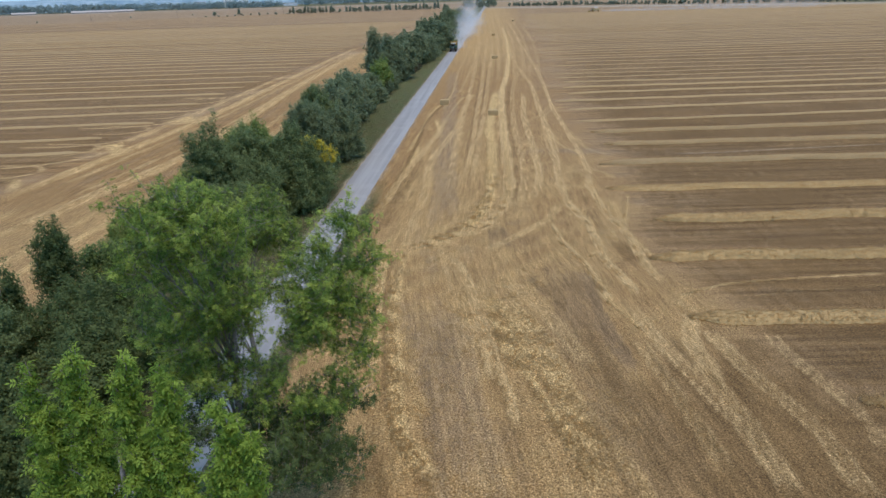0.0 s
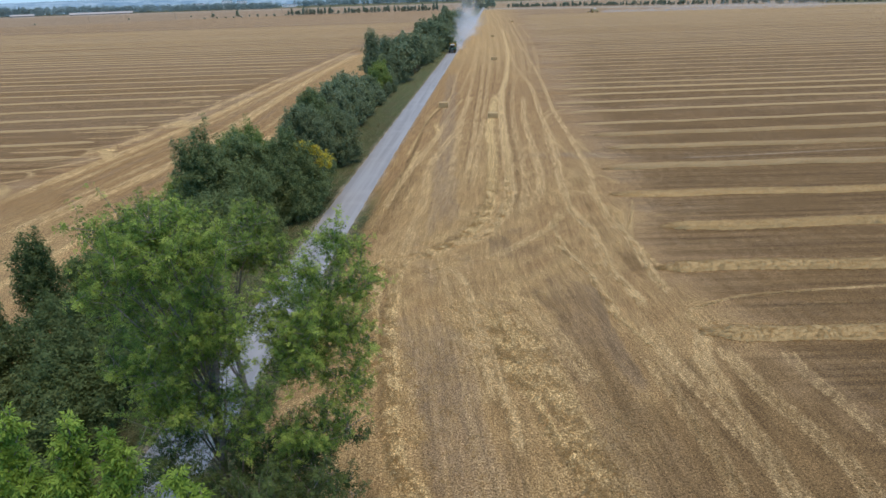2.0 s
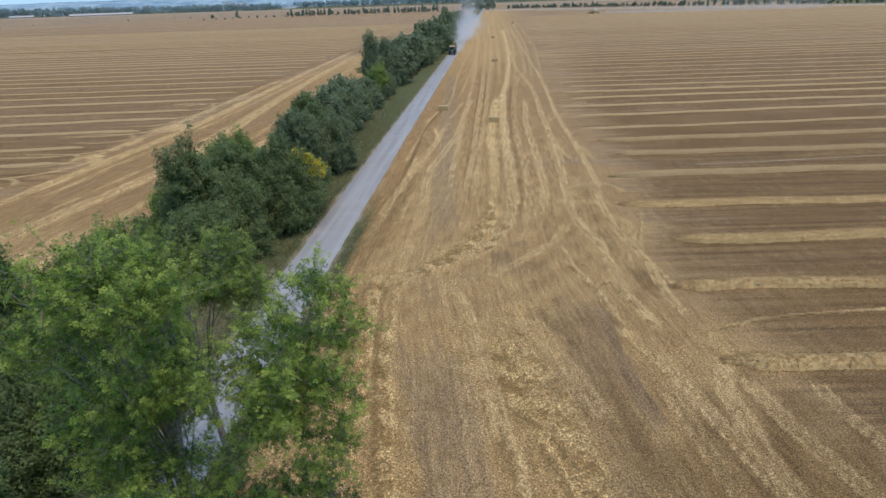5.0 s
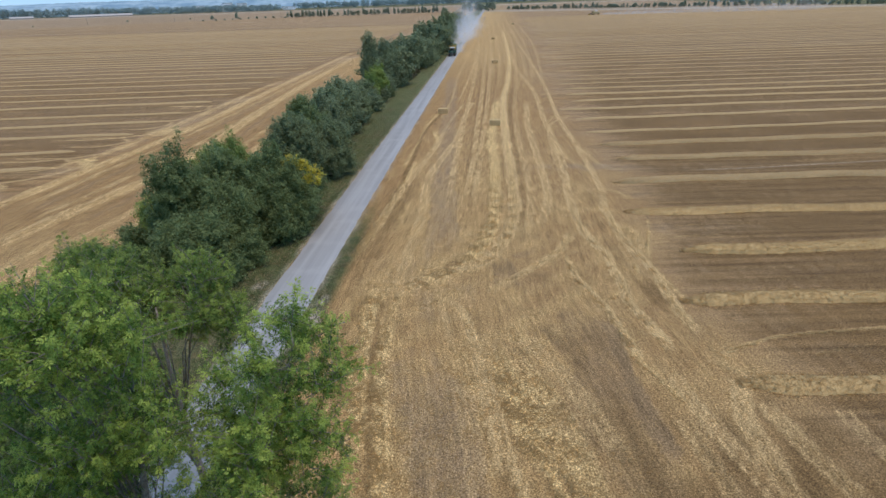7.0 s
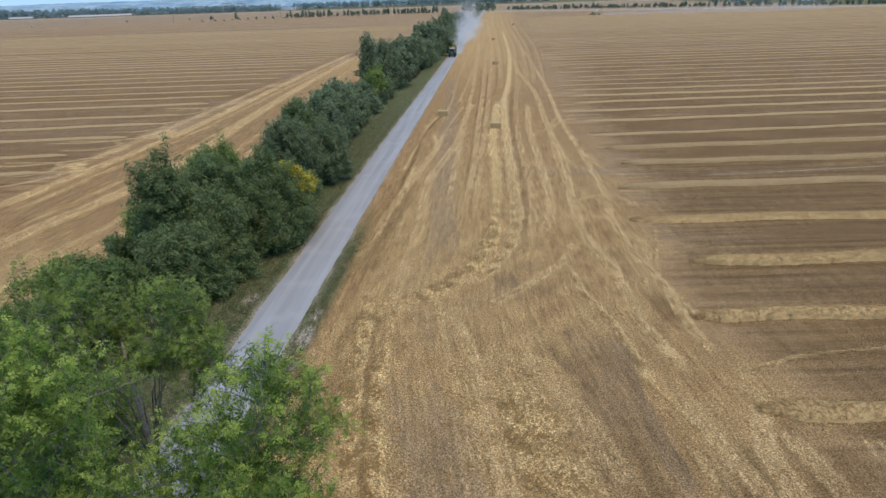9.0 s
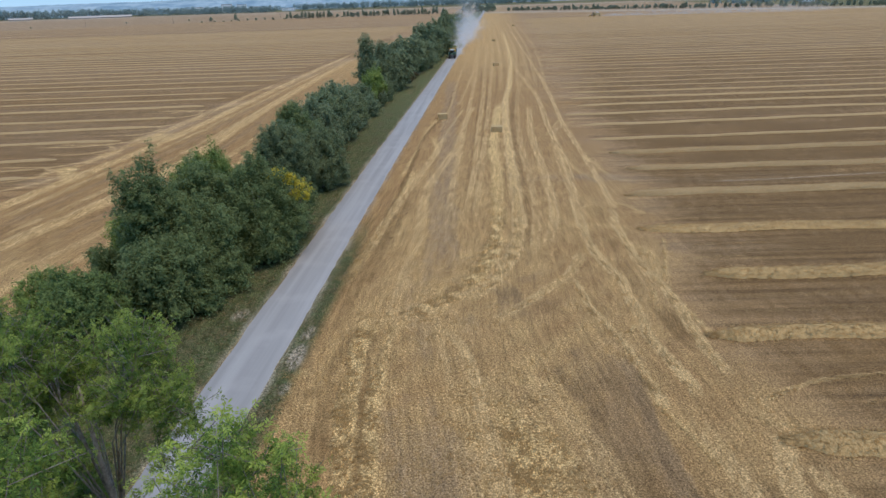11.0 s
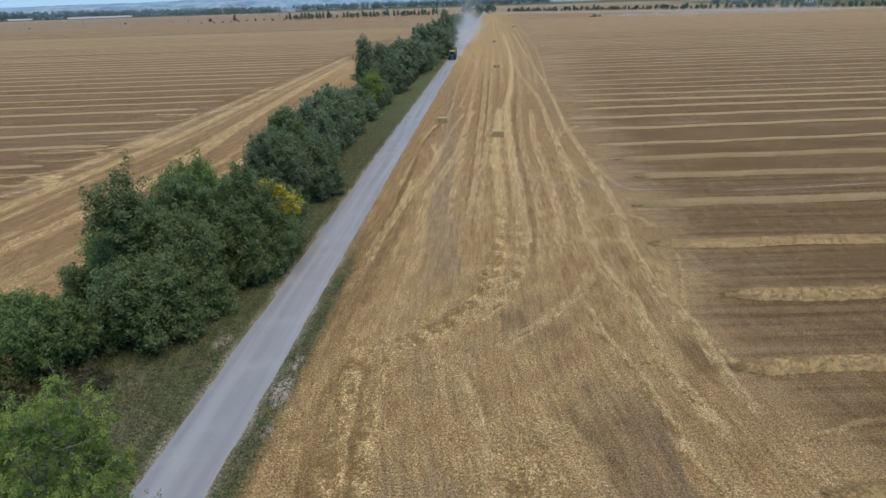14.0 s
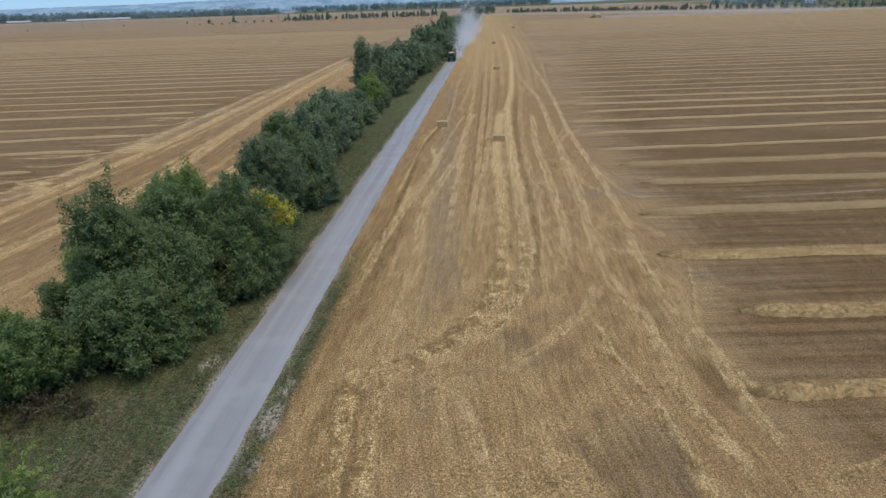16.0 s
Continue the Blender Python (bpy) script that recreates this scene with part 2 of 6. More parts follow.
M_GROUND, M_ROAD, M_BARK = ground_material(), road_material(), bark_material()
M_STRAW = straw_material("cut_straw", (0.44, 0.285, 0.118), (0.565, 0.385, 0.168), (0.64, 0.46, 0.225))
# straw of the far rows, greyed: distance haze put into the colour
M_STRAW_HAZED = straw_material("hazed_straw", (0.375, 0.26, 0.126), (0.465, 0.332, 0.168), (0.53, 0.392, 0.206))
M_BALE = paint_material("baled_straw", (0.53, 0.385, 0.19), (0.44, 0.31, 0.15), 0.95)
M_TWINE = paint_material("baling_twine", (0.36, 0.26, 0.13), (0.30, 0.22, 0.11), 0.9)
L_HEDGE = leaf_material("hedge_leaf", (0.098, 0.145, 0.055), (0.195, 0.258, 0.105), (0.285, 0.345, 0.145))
# hedge leaf for the farther trees, paled by haze put into the colour
L_HAZE = leaf_material("hazed_hedge_leaf", (0.13, 0.175, 0.095), (0.235, 0.29, 0.16), (0.30, 0.355, 0.195))
L_DARK = leaf_material("dark_bush_leaf", (0.07, 0.108, 0.038), (0.14, 0.19, 0.068), (0.18, 0.225, 0.08))
L_GREY = leaf_material("silvery_leaf", (0.125, 0.17, 0.085), (0.22, 0.275, 0.145), (0.26, 0.31, 0.155))
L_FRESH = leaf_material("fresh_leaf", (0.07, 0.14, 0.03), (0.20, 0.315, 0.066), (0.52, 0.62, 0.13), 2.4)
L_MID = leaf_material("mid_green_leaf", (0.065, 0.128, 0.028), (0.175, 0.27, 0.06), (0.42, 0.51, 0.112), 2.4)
L_DEEP = leaf_material("deep_green_leaf", (0.078, 0.13, 0.048), (0.175, 0.25, 0.085), (0.25, 0.33, 0.11))
L_LOW_SHADE = leaf_material("shaded_lower_leaf", (0.05, 0.085, 0.032), (0.13, 0.185, 0.066), (0.22, 0.29, 0.09), 1.4)
L_BRIGHT = leaf_material("bright_leaf", (0.10, 0.18, 0.026), (0.24, 0.37, 0.055), (0.42, 0.56, 0.10), 2.0)
L_LIME = leaf_material("light_green_leaf", (0.13, 0.19, 0.05), (0.22, 0.30, 0.085), (0.27, 0.34, 0.10))
L_YELLOW = leaf_material("yellow_leaf", (0.45, 0.40, 0.06), (0.74, 0.62, 0.09), (0.8, 0.66, 0.10))
L_SPRING = leaf_material("spring_green_leaf", (0.17, 0.24, 0.06), (0.31, 0.40, 0.11), (0.44, 0.52, 0.14))
# far trees and woods: aerial haze painted into the pale leaf colours
L_FAR_HAZED = leaf_material("hazed_far_leaf", (0.20, 0.25, 0.18), (0.32, 0.36, 0.26), (0.30, 0.36, 0.26))
L_WOOD_HAZED = leaf_material("hazed_wood_leaf", (0.20, 0.28, 0.28), (0.33, 0.42, 0.40), (0.33, 0.42, 0.40))
L_DRY = leaf_material("dry_scrub_leaf", (0.10, 0.09, 0.05), (0.18, 0.15, 0.085), (0.13, 0.15, 0.06))
L_GRASS = leaf_material("verge_grass", (0.07, 0.095, 0.036), (0.14, 0.155, 0.062), (0.22, 0.19, 0.10))
L_HAY = leaf_material("dry_grass_blade", (0.20, 0.16, 0.085), (0.34, 0.28, 0.16), (0.26, 0.20, 0.10), 0.6)
L_LITTER = leaf_material("loose_straw", (0.33, 0.218, 0.088), (0.51, 0.355, 0.162), (0.45, 0.305, 0.128))
M_GREEN = paint_material("green_paint", (0.012, 0.075, 0.045), (0.03, 0.07, 0.05))
M_YELLOW = paint_material("yellow_paint", (0.55, 0.33, 0.02), (0.42, 0.29, 0.08))
M_RUBBER = paint_material("tyre_rubber", (0.02, 0.02, 0.02), (0.10, 0.09, 0.075), 0.9)
M_STEEL = paint_material("grey_steel", (0.12, 0.12, 0.12), (0.2, 0.18, 0.16), 0.5, 0.3)
M_WHITE = paint_material("white_paint", (0.72, 0.73, 0.74), (0.55, 0.55, 0.54), 0.6)
M_WALL = paint_material("pale_render_wall", (0.84, 0.85, 0.86), (0.72, 0.72, 0.72), 0.85)
M_SHED = paint_material("weathered_shed_wall", (0.42, 0.38, 0.33), (0.33, 0.30, 0.27), 0.9)
M_SHED_ROOF = paint_material("grey_sheet_roof", (0.46, 0.43, 0.40), (0.36, 0.33, 0.30), 0.8)
M_ROOF = paint_material("red_roof", (0.28, 0.14, 0.10), (0.2, 0.13, 0.11), 0.85)
M_BEIGE = paint_material("faded_yellow_paint", (0.52, 0.41, 0.2), (0.46, 0.37, 0.24))
M_PANE = paint_material("dark_window", (0.04, 0.05, 0.06), (0.07, 0.08, 0.09), 0.2)
M_GLASS = glass_material()
M_DUST = dust_material()


# ---- builders ----
def road_x(y):
    """The middle of the road."""
    return -13.9 - 0.025 * y - 0.005 * np.minimum(y, 90)


def mesh_from(name, verts, faces, material, smooth=False):
    """A mesh from arrays: faces is one array of triangles or of quads."""
    verts, faces = np.asarray(verts, np.float32), np.asarray(faces, np.int32)
    me = bpy.data.meshes.new(name)
    k = faces.shape[1]
    me.vertices.add(len(verts))
    me.vertices.foreach_set("co", verts.ravel())
    me.loops.add(faces.size)
    me.loops.foreach_set("vertex_index", faces.ravel())
    me.polygons.add(len(faces))
    me.polygons.foreach_set("loop_start", np.arange(0, faces.size, k, dtype=np.int32))
    if smooth:
        me.polygons.foreach_set("use_smooth", np.ones(len(faces), bool))
    me.materials.append(material)
    me.update(calc_edges=True)
    return me


def part(name, bm, material, parent, label="", smooth=False):
    """Links a bmesh as one mesh object under a thing or a part."""
    me = bpy.data.meshes.new(name)
    if smooth:
        for f in bm.faces:
            f.smooth = True
    bm.to_mesh(me)
    bm.free()
    me.materials.append(material)
    ob = new(name, me)
    ob.parent = parent
    return tagged(ob, label) if label else ob


def box(bm, lo, hi, bevel=0.0):
    made = bmesh.ops.create_cube(bm, size=1.0)["verts"]
    c = [(a + b) / 2 for a, b in zip(lo, hi)]
    s = [b - a for a, b in zip(lo, hi)]
    for v in made:
        v.co = Vector([c[i] + v.co[i] * s[i] for i in range(3)])
    if bevel:
        edges = list({e for v in made for e in v.link_edges})
        bmesh.ops.bevel(bm, geom=edges, offset=bevel, segments=2, affect="EDGES", profile=0.6)
    return bm


def boxed(lo, hi, bevel=0.0):
    return box(bmesh.new(), lo, hi, bevel)


def tube(bm, pts, radii, sides=7):
    """A tapered tube along points."""
    rings = []
    for i, p in enumerate(pts):
        a, b = Vector(pts[max(i - 1, 0)]), Vector(pts[min(i + 1, len(pts) - 1)])
        d = (b - a).normalized()
        s = d.orthogonal().normalized()
        t = d.cross(s)
        rings.append([bm.verts.new(Vector(p) + radii[i] * (math.cos(q) * s + math.sin(q) * t))
                      for q in (2 * math.pi * k / sides for k in range(sides))])
    for r0, r1 in zip(rings, rings[1:]):
        for k in range(sides):
            bm.faces.new((r0[k], r0[(k + 1) % sides], r1[(k + 1) % sides], r1[k]))
    bm.faces.new(rings[-1])
    bm.faces.new(rings[0][::-1])
    return bm


def wobble(d, seed, f=2.3):
    """A smooth value between about -1 and 1 for rows of directions."""
    rng = np.random.default_rng(seed)
    out = np.zeros(len(d))
    for k in range(7):
        q = rng.normal(size=3) * f * (1 + 0.35 * k)
        out += np.sin(d @ q + rng.uniform(0, 6.28)) / (1 + 0.4 * k)
    return out / 2.6


def leaf_points(lobes, count, seed, shell=0.5, gaps=0.0):
    """Places and outward ways for leaves in the lobes of a crown. A lobe: centre x, y, z and radii."""
    rng = np.random.default_rng(seed)
    size = np.array([(l[3] * l[4] + l[4] * l[5] + l[3] * l[5]) for l in lobes])
    pick = rng.choice(len(lobes), count, p=size / size.sum())
    d = rng.normal(size=(count, 3))
    d /= np.linalg.norm(d, axis=1)[:, None]
    d[:, 2] = np.where((d[:, 2] < -0.25) & (rng.random(count) < 0.6), -d[:, 2], d[:, 2])
    lob = np.array(lobes)[pick]
    r = (shell + (1 - shell) * rng.random(count) ** 0.6)
    r *= 1 + 0.36 * wobble(d * 2.4 + pick[:, None] * 3.7, seed + 5)
    place = lob[:, :3] + d * lob[:, 3:6] * r[:, None]
    keep = (wobble(place * 0.9, seed + 9, 1.6) + rng.random(count) * 1.3) > gaps
    return place[keep], d[keep], rng


def leaves(name, places, ways, rng, size, material, leaflets=1, droop=0.3):
    """One mesh of folded leaves; with several leaflets each place carries a spray of them."""
    k = len(places)
    n = ways + rng.normal(size=(k, 3)) * 0.55
    n[:, 2] += 0.35
    n /= np.linalg.norm(n, axis=1)[:, None]
    ax = np.cross(n, rng.normal(size=(k, 3)))
    ax /= np.linalg.norm(ax, axis=1)[:, None]
    ax[:, 2] -= droop * rng.random(k)
    side = np.cross(n, ax)
    length = size * rng.uniform(0.65, 1.35, k)[:, None]
    quads = []
    if leaflets == 1:
        w = 0.36 * length
        t = np.stack([places - w * side, places + w * side, places + length * ax], 1).reshape(-1, 3)
        return mesh_from(name, t, np.arange(len(t)).reshape(-1, 3), material)
    if leaflets > 1:
        for j in range(leaflets):
            s = 0 if j == leaflets - 1 else (1 if j % 2 else -1)
            along = (0.25 + 0.65 * (j // 2) / max(1, (leaflets - 1) // 2)) * length
            base = places + along * ax
            way = ax * (0.55 if s else 1.0) + side * s * 0.85 - np.array([0, 0, droop * 0.6])
            way /= np.linalg.norm(way, axis=1)[:, None]
            over = np.cross(n, way)
            l, w = 0.7 * length, 0.125 * length
            quads.append(np.stack([base, base + 0.45 * l * way + w * over + 0.05 * l * n,
                                   base + l * way, base + 0.45 * l * way - w * over + 0.05 * l * n], 1))
    q = np.concatenate(quads).reshape(-1, 3)
    return mesh_from(name, q, np.arange(len(q)).reshape(-1, 4), material)


def spray_points(lobes, count, seed, length, spread_out, per=34, inner=0.22, lift=0.55, hollow=0.62):
    """Leaves along many small shoots that stand out of the lobes of a crown: places, ways, how near the tip, and the shoots."""
    rng = np.random.default_rng(seed)
    lob = np.array(lobes, float)
    area = lob[:, 3] * lob[:, 4] + lob[:, 4] * lob[:, 5] + lob[:, 3] * lob[:, 5]
    shoots = max(6, int(count * (1 - inner) / per))
    pick = rng.choice(len(lob), shoots * 2, p=area / area.sum())
    d = rng.normal(size=(shoots * 2, 3))
    d[:, 2] += 0.3
    d /= np.linalg.norm(d, axis=1)[:, None]
    root = lob[pick, :3] + d * lob[pick, 3:6] * rng.uniform(hollow, 0.98, shoots * 2)[:, None]
    buried = np.zeros(len(root), bool)
    for k in range(len(lob)):
        buried |= (pick != k) & ((((root - lob[k, :3]) / lob[k, 3:6]) ** 2).sum(1) < 0.45)
    open_ones = np.flatnonzero(~buried)[:shoots]
    root, d = root[open_ones], d[open_ones]
    axis = d + rng.normal(size=d.shape) * 0.3
    axis[:, 2] += lift
    axis /= np.linalg.norm(axis, axis=1)[:, None]
    size = length * rng.uniform(0.55, 1.4, len(root))
    k = np.repeat(np.arange(len(root)), np.maximum(4, (per * rng.uniform(0.5, 1.5, len(root))).astype(int)))
    along = rng.random(len(k)) ** 0.8
    place = root[k] + axis[k] * ((along - 0.35) * size[k])[:, None] + rng.normal(size=(len(k), 3)) * (spread_out * (1.15 - 0.75 * along))[:, None]
    way = axis[k] * 0.6 + d[k] * 0.3 + rng.normal(size=(len(k), 3)) * 0.6
    m = int(count * inner)
    core_pick = rng.choice(len(lob), m, p=area / area.sum()) if m else np.zeros(0, int)
    e = rng.normal(size=(m, 3))
    e /= np.linalg.norm(e, axis=1)[:, None] + 1e-9
    core = lob[core_pick, :3] + e * lob[core_pick, 3:6] * rng.uniform(0.35, 0.85, m)[:, None]
    place, way = np.concatenate([place, core]), np.concatenate([way, e])
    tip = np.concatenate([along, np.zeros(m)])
    keep = place[:, 2] > 0.05
    return place[keep], way[keep], tip[keep], (root, axis, size), rng


def rods(name, starts, ends, thick, material):
    """Thin three-sided rods from starts to ends, as one mesh."""
    d = ends - starts
    d /= np.linalg.norm(d, axis=1)[:, None] + 1e-9
    u = np.cross(d, (0.31, 0.52, 0.79))
    u /= np.linalg.norm(u, axis=1)[:, None] + 1e-9
    w = np.cross(d, u)
    ring = [math.cos(2.094 * j) * u + math.sin(2.094 * j) * w for j in range(3)]
    v = np.stack([starts + thick * r for r in ring] + [ends + 0.4 * thick * r for r in ring], 1).reshape(-1, 3)
    base = np.arange(len(starts))[:, None] * 6
    q = np.concatenate([base + np.array([j, (j + 1) % 3, (j + 1) % 3 + 3, j + 3]) for j in range(3)])
    return mesh_from(name, v, q, material)


def plant(kind, lobes, count, size, material, seed, label, category, trunk=0.12, leaflets=1,
          group="", limbs=6, fork=0.35, droop=0.3, twigs=0, shoot=0.0, slack=0.2, per=34, inner=0.22, lift=0.55, hollow=0.62):
    """A tree or bush standing at the origin: a thing with trunk, limbs and crown."""
    rng = random.Random(seed)
    thing = tagged(new(kind), label, category, group)
    top = max(l[2] for l in lobes)
    lean = Vector((rng.uniform(-0.3, 0.3), rng.uniform(-0.3, 0.3), 0))
    cx = sum(l[0] for l in lobes) / len(lobes)
    cy = sum(l[1] for l in lobes) / len(lobes)
    stem = [Vector((cx * f * 0.8, cy * f * 0.8, top * f)) + lean * math.sin(3 * f)
            for f in (-0.02, 0.1, 0.25, 0.45, 0.65, 0.85)]
    part("trunk", tube(bmesh.new(), stem, [trunk * r for r in (1.25, 1, 0.85, 0.6, 0.4, 0.18)], 8), M_BARK, thing, smooth=True)
    girth = 0.36 if limbs < 10 else 0.2
    order = sorted(lobes, key=lambda l: -(l[3] * l[4] * l[5]))[:limbs]
    for l in order:
        f = min(0.8, max(fork, 0.62 * l[2] / top - 0.12))
        k = f * top
        a = min(stem, key=lambda s: abs(s.z - k))
        end = Vector(l[:3])
        mid = a.lerp(end, 0.5) + Vector((rng.uniform(-0.25, 0.25), rng.uniform(-0.25, 0.25), 0.12 * (end - a).length))
        limb = part("limb", tube(bmesh.new(), [a, mid, end], [trunk * girth, trunk * 0.6 * girth, trunk * 0.22 * girth], 6), M_BARK, thing, smooth=True)
        for _ in range(twigs):
            tip = end + Vector([rng.uniform(-0.95, 0.95) * l[3 + i] for i in range(3)])
            st = mid.lerp(end, rng.uniform(0.2, 1.0))
            part("twig", tube(bmesh.new(), [st, st.lerp(tip, 0.5) + Vector((0, 0, 0.12)), tip], [trunk * 0.1, trunk * 0.075, trunk * 0.03], 5), M_BARK, limb)
    if leaflets == 1:
        count, size = int(1.55 * count), 0.78 * size
    if shoot:
        places, ways, tip, (root, axis, long), r = spray_points(lobes, count, seed, shoot, slack, per, inner, lift, hollow)
        me = leaves("crown", places, ways, r, size, material, leaflets, droop)
        each = len(me.vertices) // len(places)
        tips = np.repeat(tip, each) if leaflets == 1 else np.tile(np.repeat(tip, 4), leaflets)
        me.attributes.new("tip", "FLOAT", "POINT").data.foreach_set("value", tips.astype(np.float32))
        if leaflets > 1:
            stems = new("twig_tangle", rods("twig_tangle", root - axis * 0.5 * long[:, None], root + axis * 0.6 * long[:, None], 0.014, M_BARK))
            stems.parent = thing
            tagged(stems, kind="stuff")
    else:
        places, ways, r = leaf_points(lobes, count, seed)
        me = leaves("crown", places, ways, r, size, material, leaflets, droop)
    crown = new("crown", me)
    crown.parent = thing
    return thing


def feather(lobes, seed, parts=5, share=0.5):
    """Breaks each lobe of a crown into several small loose ones."""
    rng = random.Random(seed)
    out = []
    for x, y, z, a, b, c in lobes:
        for _ in range(parts):
            t, e = rng.uniform(0, 2 * math.pi), rng.uniform(-0.7, 0.9)
            h, s = math.sqrt(1 - e * e), share * rng.uniform(0.65, 1.25)
            out.append((x + 0.85 * a * h * math.cos(t), y + 0.85 * b * h * math.sin(t), z + 0.85 * c * e, a * s, b * s, c * s * 0.75))
    return out


def dome(rng, width, depth, height, count, low=0.15):
    """Lobes that fill a rounded bush."""
    out = [(0, 0, height * 0.48, width * 0.62, depth * 0.62, height * 0.42)]
    for k in range(count):
        a, e = rng.uniform(0, 2 * math.pi), rng.uniform(low, 0.95)
        c = math.sqrt(max(0.05, 1 - e * e * 0.85))
        r = rng.uniform(0.16, 0.33)
        out.append((math.cos(a) * c * width * 0.68, math.sin(a) * c * depth * 0.68, max(r * height * 0.6, e * height * 0.80),
                    r * width * 0.95, r * depth * 0.95, r * height * rng.uniform(0.55, 0.8)))
    for k in range(count // 2):
        a, e = rng.uniform(0, 2 * math.pi), rng.uniform(0.35, 1.0)
        c = math.sqrt(max(0.02, 1 - e * e * 0.95))
        r = rng.uniform(0.07, 0.12)
        out.append((math.cos(a) * c * width * 0.85, math.sin(a) * c * depth * 0.85, e * height * 0.94, r * width, r * depth, rng.uniform(0.08, 0.15) * height))
    return out


def leaders(rng, width, height, count):
    """Lobes of an upright tree with several pointed tops."""
    out = [(0, 0, height * 0.36, width * 0.8, width * 0.8, height * 0.33)]
    for k in range(count):
        a, r = 2 * math.pi * k / count + rng.uniform(-0.4, 0.4), width * rng.uniform(0.25, 0.6)
        top = height * (1.0 if k == 0 else rng.uniform(0.72, 0.95))
        for f in (0.3, 0.45, 0.6, 0.74, 0.86, 0.95):
            w = width * 0.68 * (1.05 - f) ** 0.6 * rng.uniform(0.85, 1.15)
            out.append((math.cos(a) * r * (0.7 + 0.4 * f), math.sin(a) * r * (0.7 + 0.4 * f), top * f, w, w, height * 0.085))
    return out


def column(rng, width, height, count):
    """Lobes of a narrow upright tree."""
    out = []
    for k in range(count):
        f = (k + 0.5) / count
        w = width * (0.55 + 0.9 * math.sin(math.pi * (0.12 + 0.80 * f))) * 0.62
        out.append((rng.uniform(-0.3, 0.3) * w, rng.uniform(-0.3, 0.3) * w, height * (0.10 + 0.84 * f), w, w, height * 0.9 / count + 0.25))
    return out


# ---- ground ----
def spread(start, end, step, growth):
    out, s = [start], step
    while abs(out[-1] - start) < abs(end - start):
        out.append(out[-1] + math.copysign(s, end - start))
        s *= growth
    return out


GX = np.array(sorted(set(np.round(spread(-66, -4600, 0.5, 1.07) + list(np.arange(-66, -32, 0.5)) + list(np.arange(-32, 34, 0.22)) + spread(34, 4600, 0.26, 1.045), 3))))
GY = np.array(sorted(set(np.round(spread(16, -3000, 0.6, 1.16) + list(np.arange(16, 100, 0.22)) + spread(100, 4900, 0.26, 1.026), 3))))
PX, PY = np.meshgrid(GX, GY)
FIELD = {name: np.zeros(PX.shape) for name in ("headland", "rows_east", "rows_west", "straw", "soil", "dark", "grass", "earth", "worn", "rise")}


def smooth_step(v):
    v = np.clip(v, 0, 1)
    return v * v * (3 - 2 * v)


def bend(pts, n=10):
    """A smooth line through a few points."""
    pts = [Vector((*p, 0)) for p in pts]
    pts = [2 * pts[0] - pts[1]] + pts + [2 * pts[-1] - pts[-2]]
    out = []
    for i in range(1, len(pts) - 2):
        p0, p1, p2, p3 = pts[i - 1:i + 3]
        for k in range(n):
            t = k / n
            out.append(0.5 * (2 * p1 + (p2 - p0) * t + (2 * p0 - 5 * p1 + 4 * p2 - p3) * t * t + (3 * p1 - p0 - 3 * p2 + p3) * t ** 3))
    return out + [pts[-2]]


def near_line(pts, reach):
    """The distance of every ground point from a bent line, within reach."""
    line = np.array([(p.x, p.y) for p in bend(pts)])
    far = np.full(PX.shape, 99.0)
    lo, hi = line.min(0) - reach, line.max(0) + reach
    i0, i1 = np.searchsorted(GY, (lo[1], hi[1]))
    j0, j1 = np.searchsorted(GX, (lo[0], hi[0]))
    sx, sy = PX[i0:i1, j0:j1], PY[i0:i1, j0:j1]
    best = far[i0:i1, j0:j1]
    for a, b in zip(line, line[1:]):
        d = b - a
        t = np.clip(((sx - a[0]) * d[0] + (sy - a[1]) * d[1]) / (d @ d + 1e-9), 0, 1)
        np.minimum(best, np.hypot(sx - a[0] - t * d[0], sy - a[1] - t * d[1]), out=best)
    return far


FLAT = np.stack([PX.ravel(), PY.ravel(), 0 * PX.ravel()], 1)
WAVE = 1 + 0.28 * wobble(FLAT * 0.22, 21).reshape(PX.shape) + 0.22 * wobble(FLAT * 0.8, 22).reshape(PX.shape)


def trail(pts, width, rise=0.0, **amounts):
    """Lays a track or swath of the given width over the field."""
    wave = WAVE
    if amounts.get("worn", 0) > 0 and width > 0.5 and "thin" not in amounts:
        # a driven track is two or three thin pressed strands
        worn = amounts.pop("worn")
        for off, part_width, share in ((-0.42, 0.3, 1.0), (0.4, 0.3, 0.9), (-0.04, 0.22, 0.6), (0.0, 1.5, 0.3)):
            trail([(x + off * width, y) for x, y in pts], max(0.22, part_width * width) if share > 0.5 else part_width * width, worn=0.0 + share * worn, thin=1)
        if not amounts:
            return
    amounts.pop("thin", None)
    cover = smooth_step(1.7 * (1.2 - near_line(pts, width + 1.0) / (0.5 * width * wave))) * (0.55 + 0.45 * WAVE if "worn" in amounts else 1.0)
    (ax, ay), (bx, by) = pts[0], pts[-1]
    ends = np.minimum(np.hypot(PX - ax, (PY - ay) * 0.6), np.hypot(PX - bx, (PY - by) * 0.6))
    cover = cover * smooth_step(0.25 + ends / (0.9 * width + 0.04 * math.hypot(ax - bx, ay - by)))
    for name, amount in amounts.items():
        FIELD[name] = np.maximum(FIELD[name], cover * amount) if amount > 0 else FIELD[name] * (1 + cover * amount)
    FIELD["rise"] = np.maximum(FIELD["rise"], cover * rise)


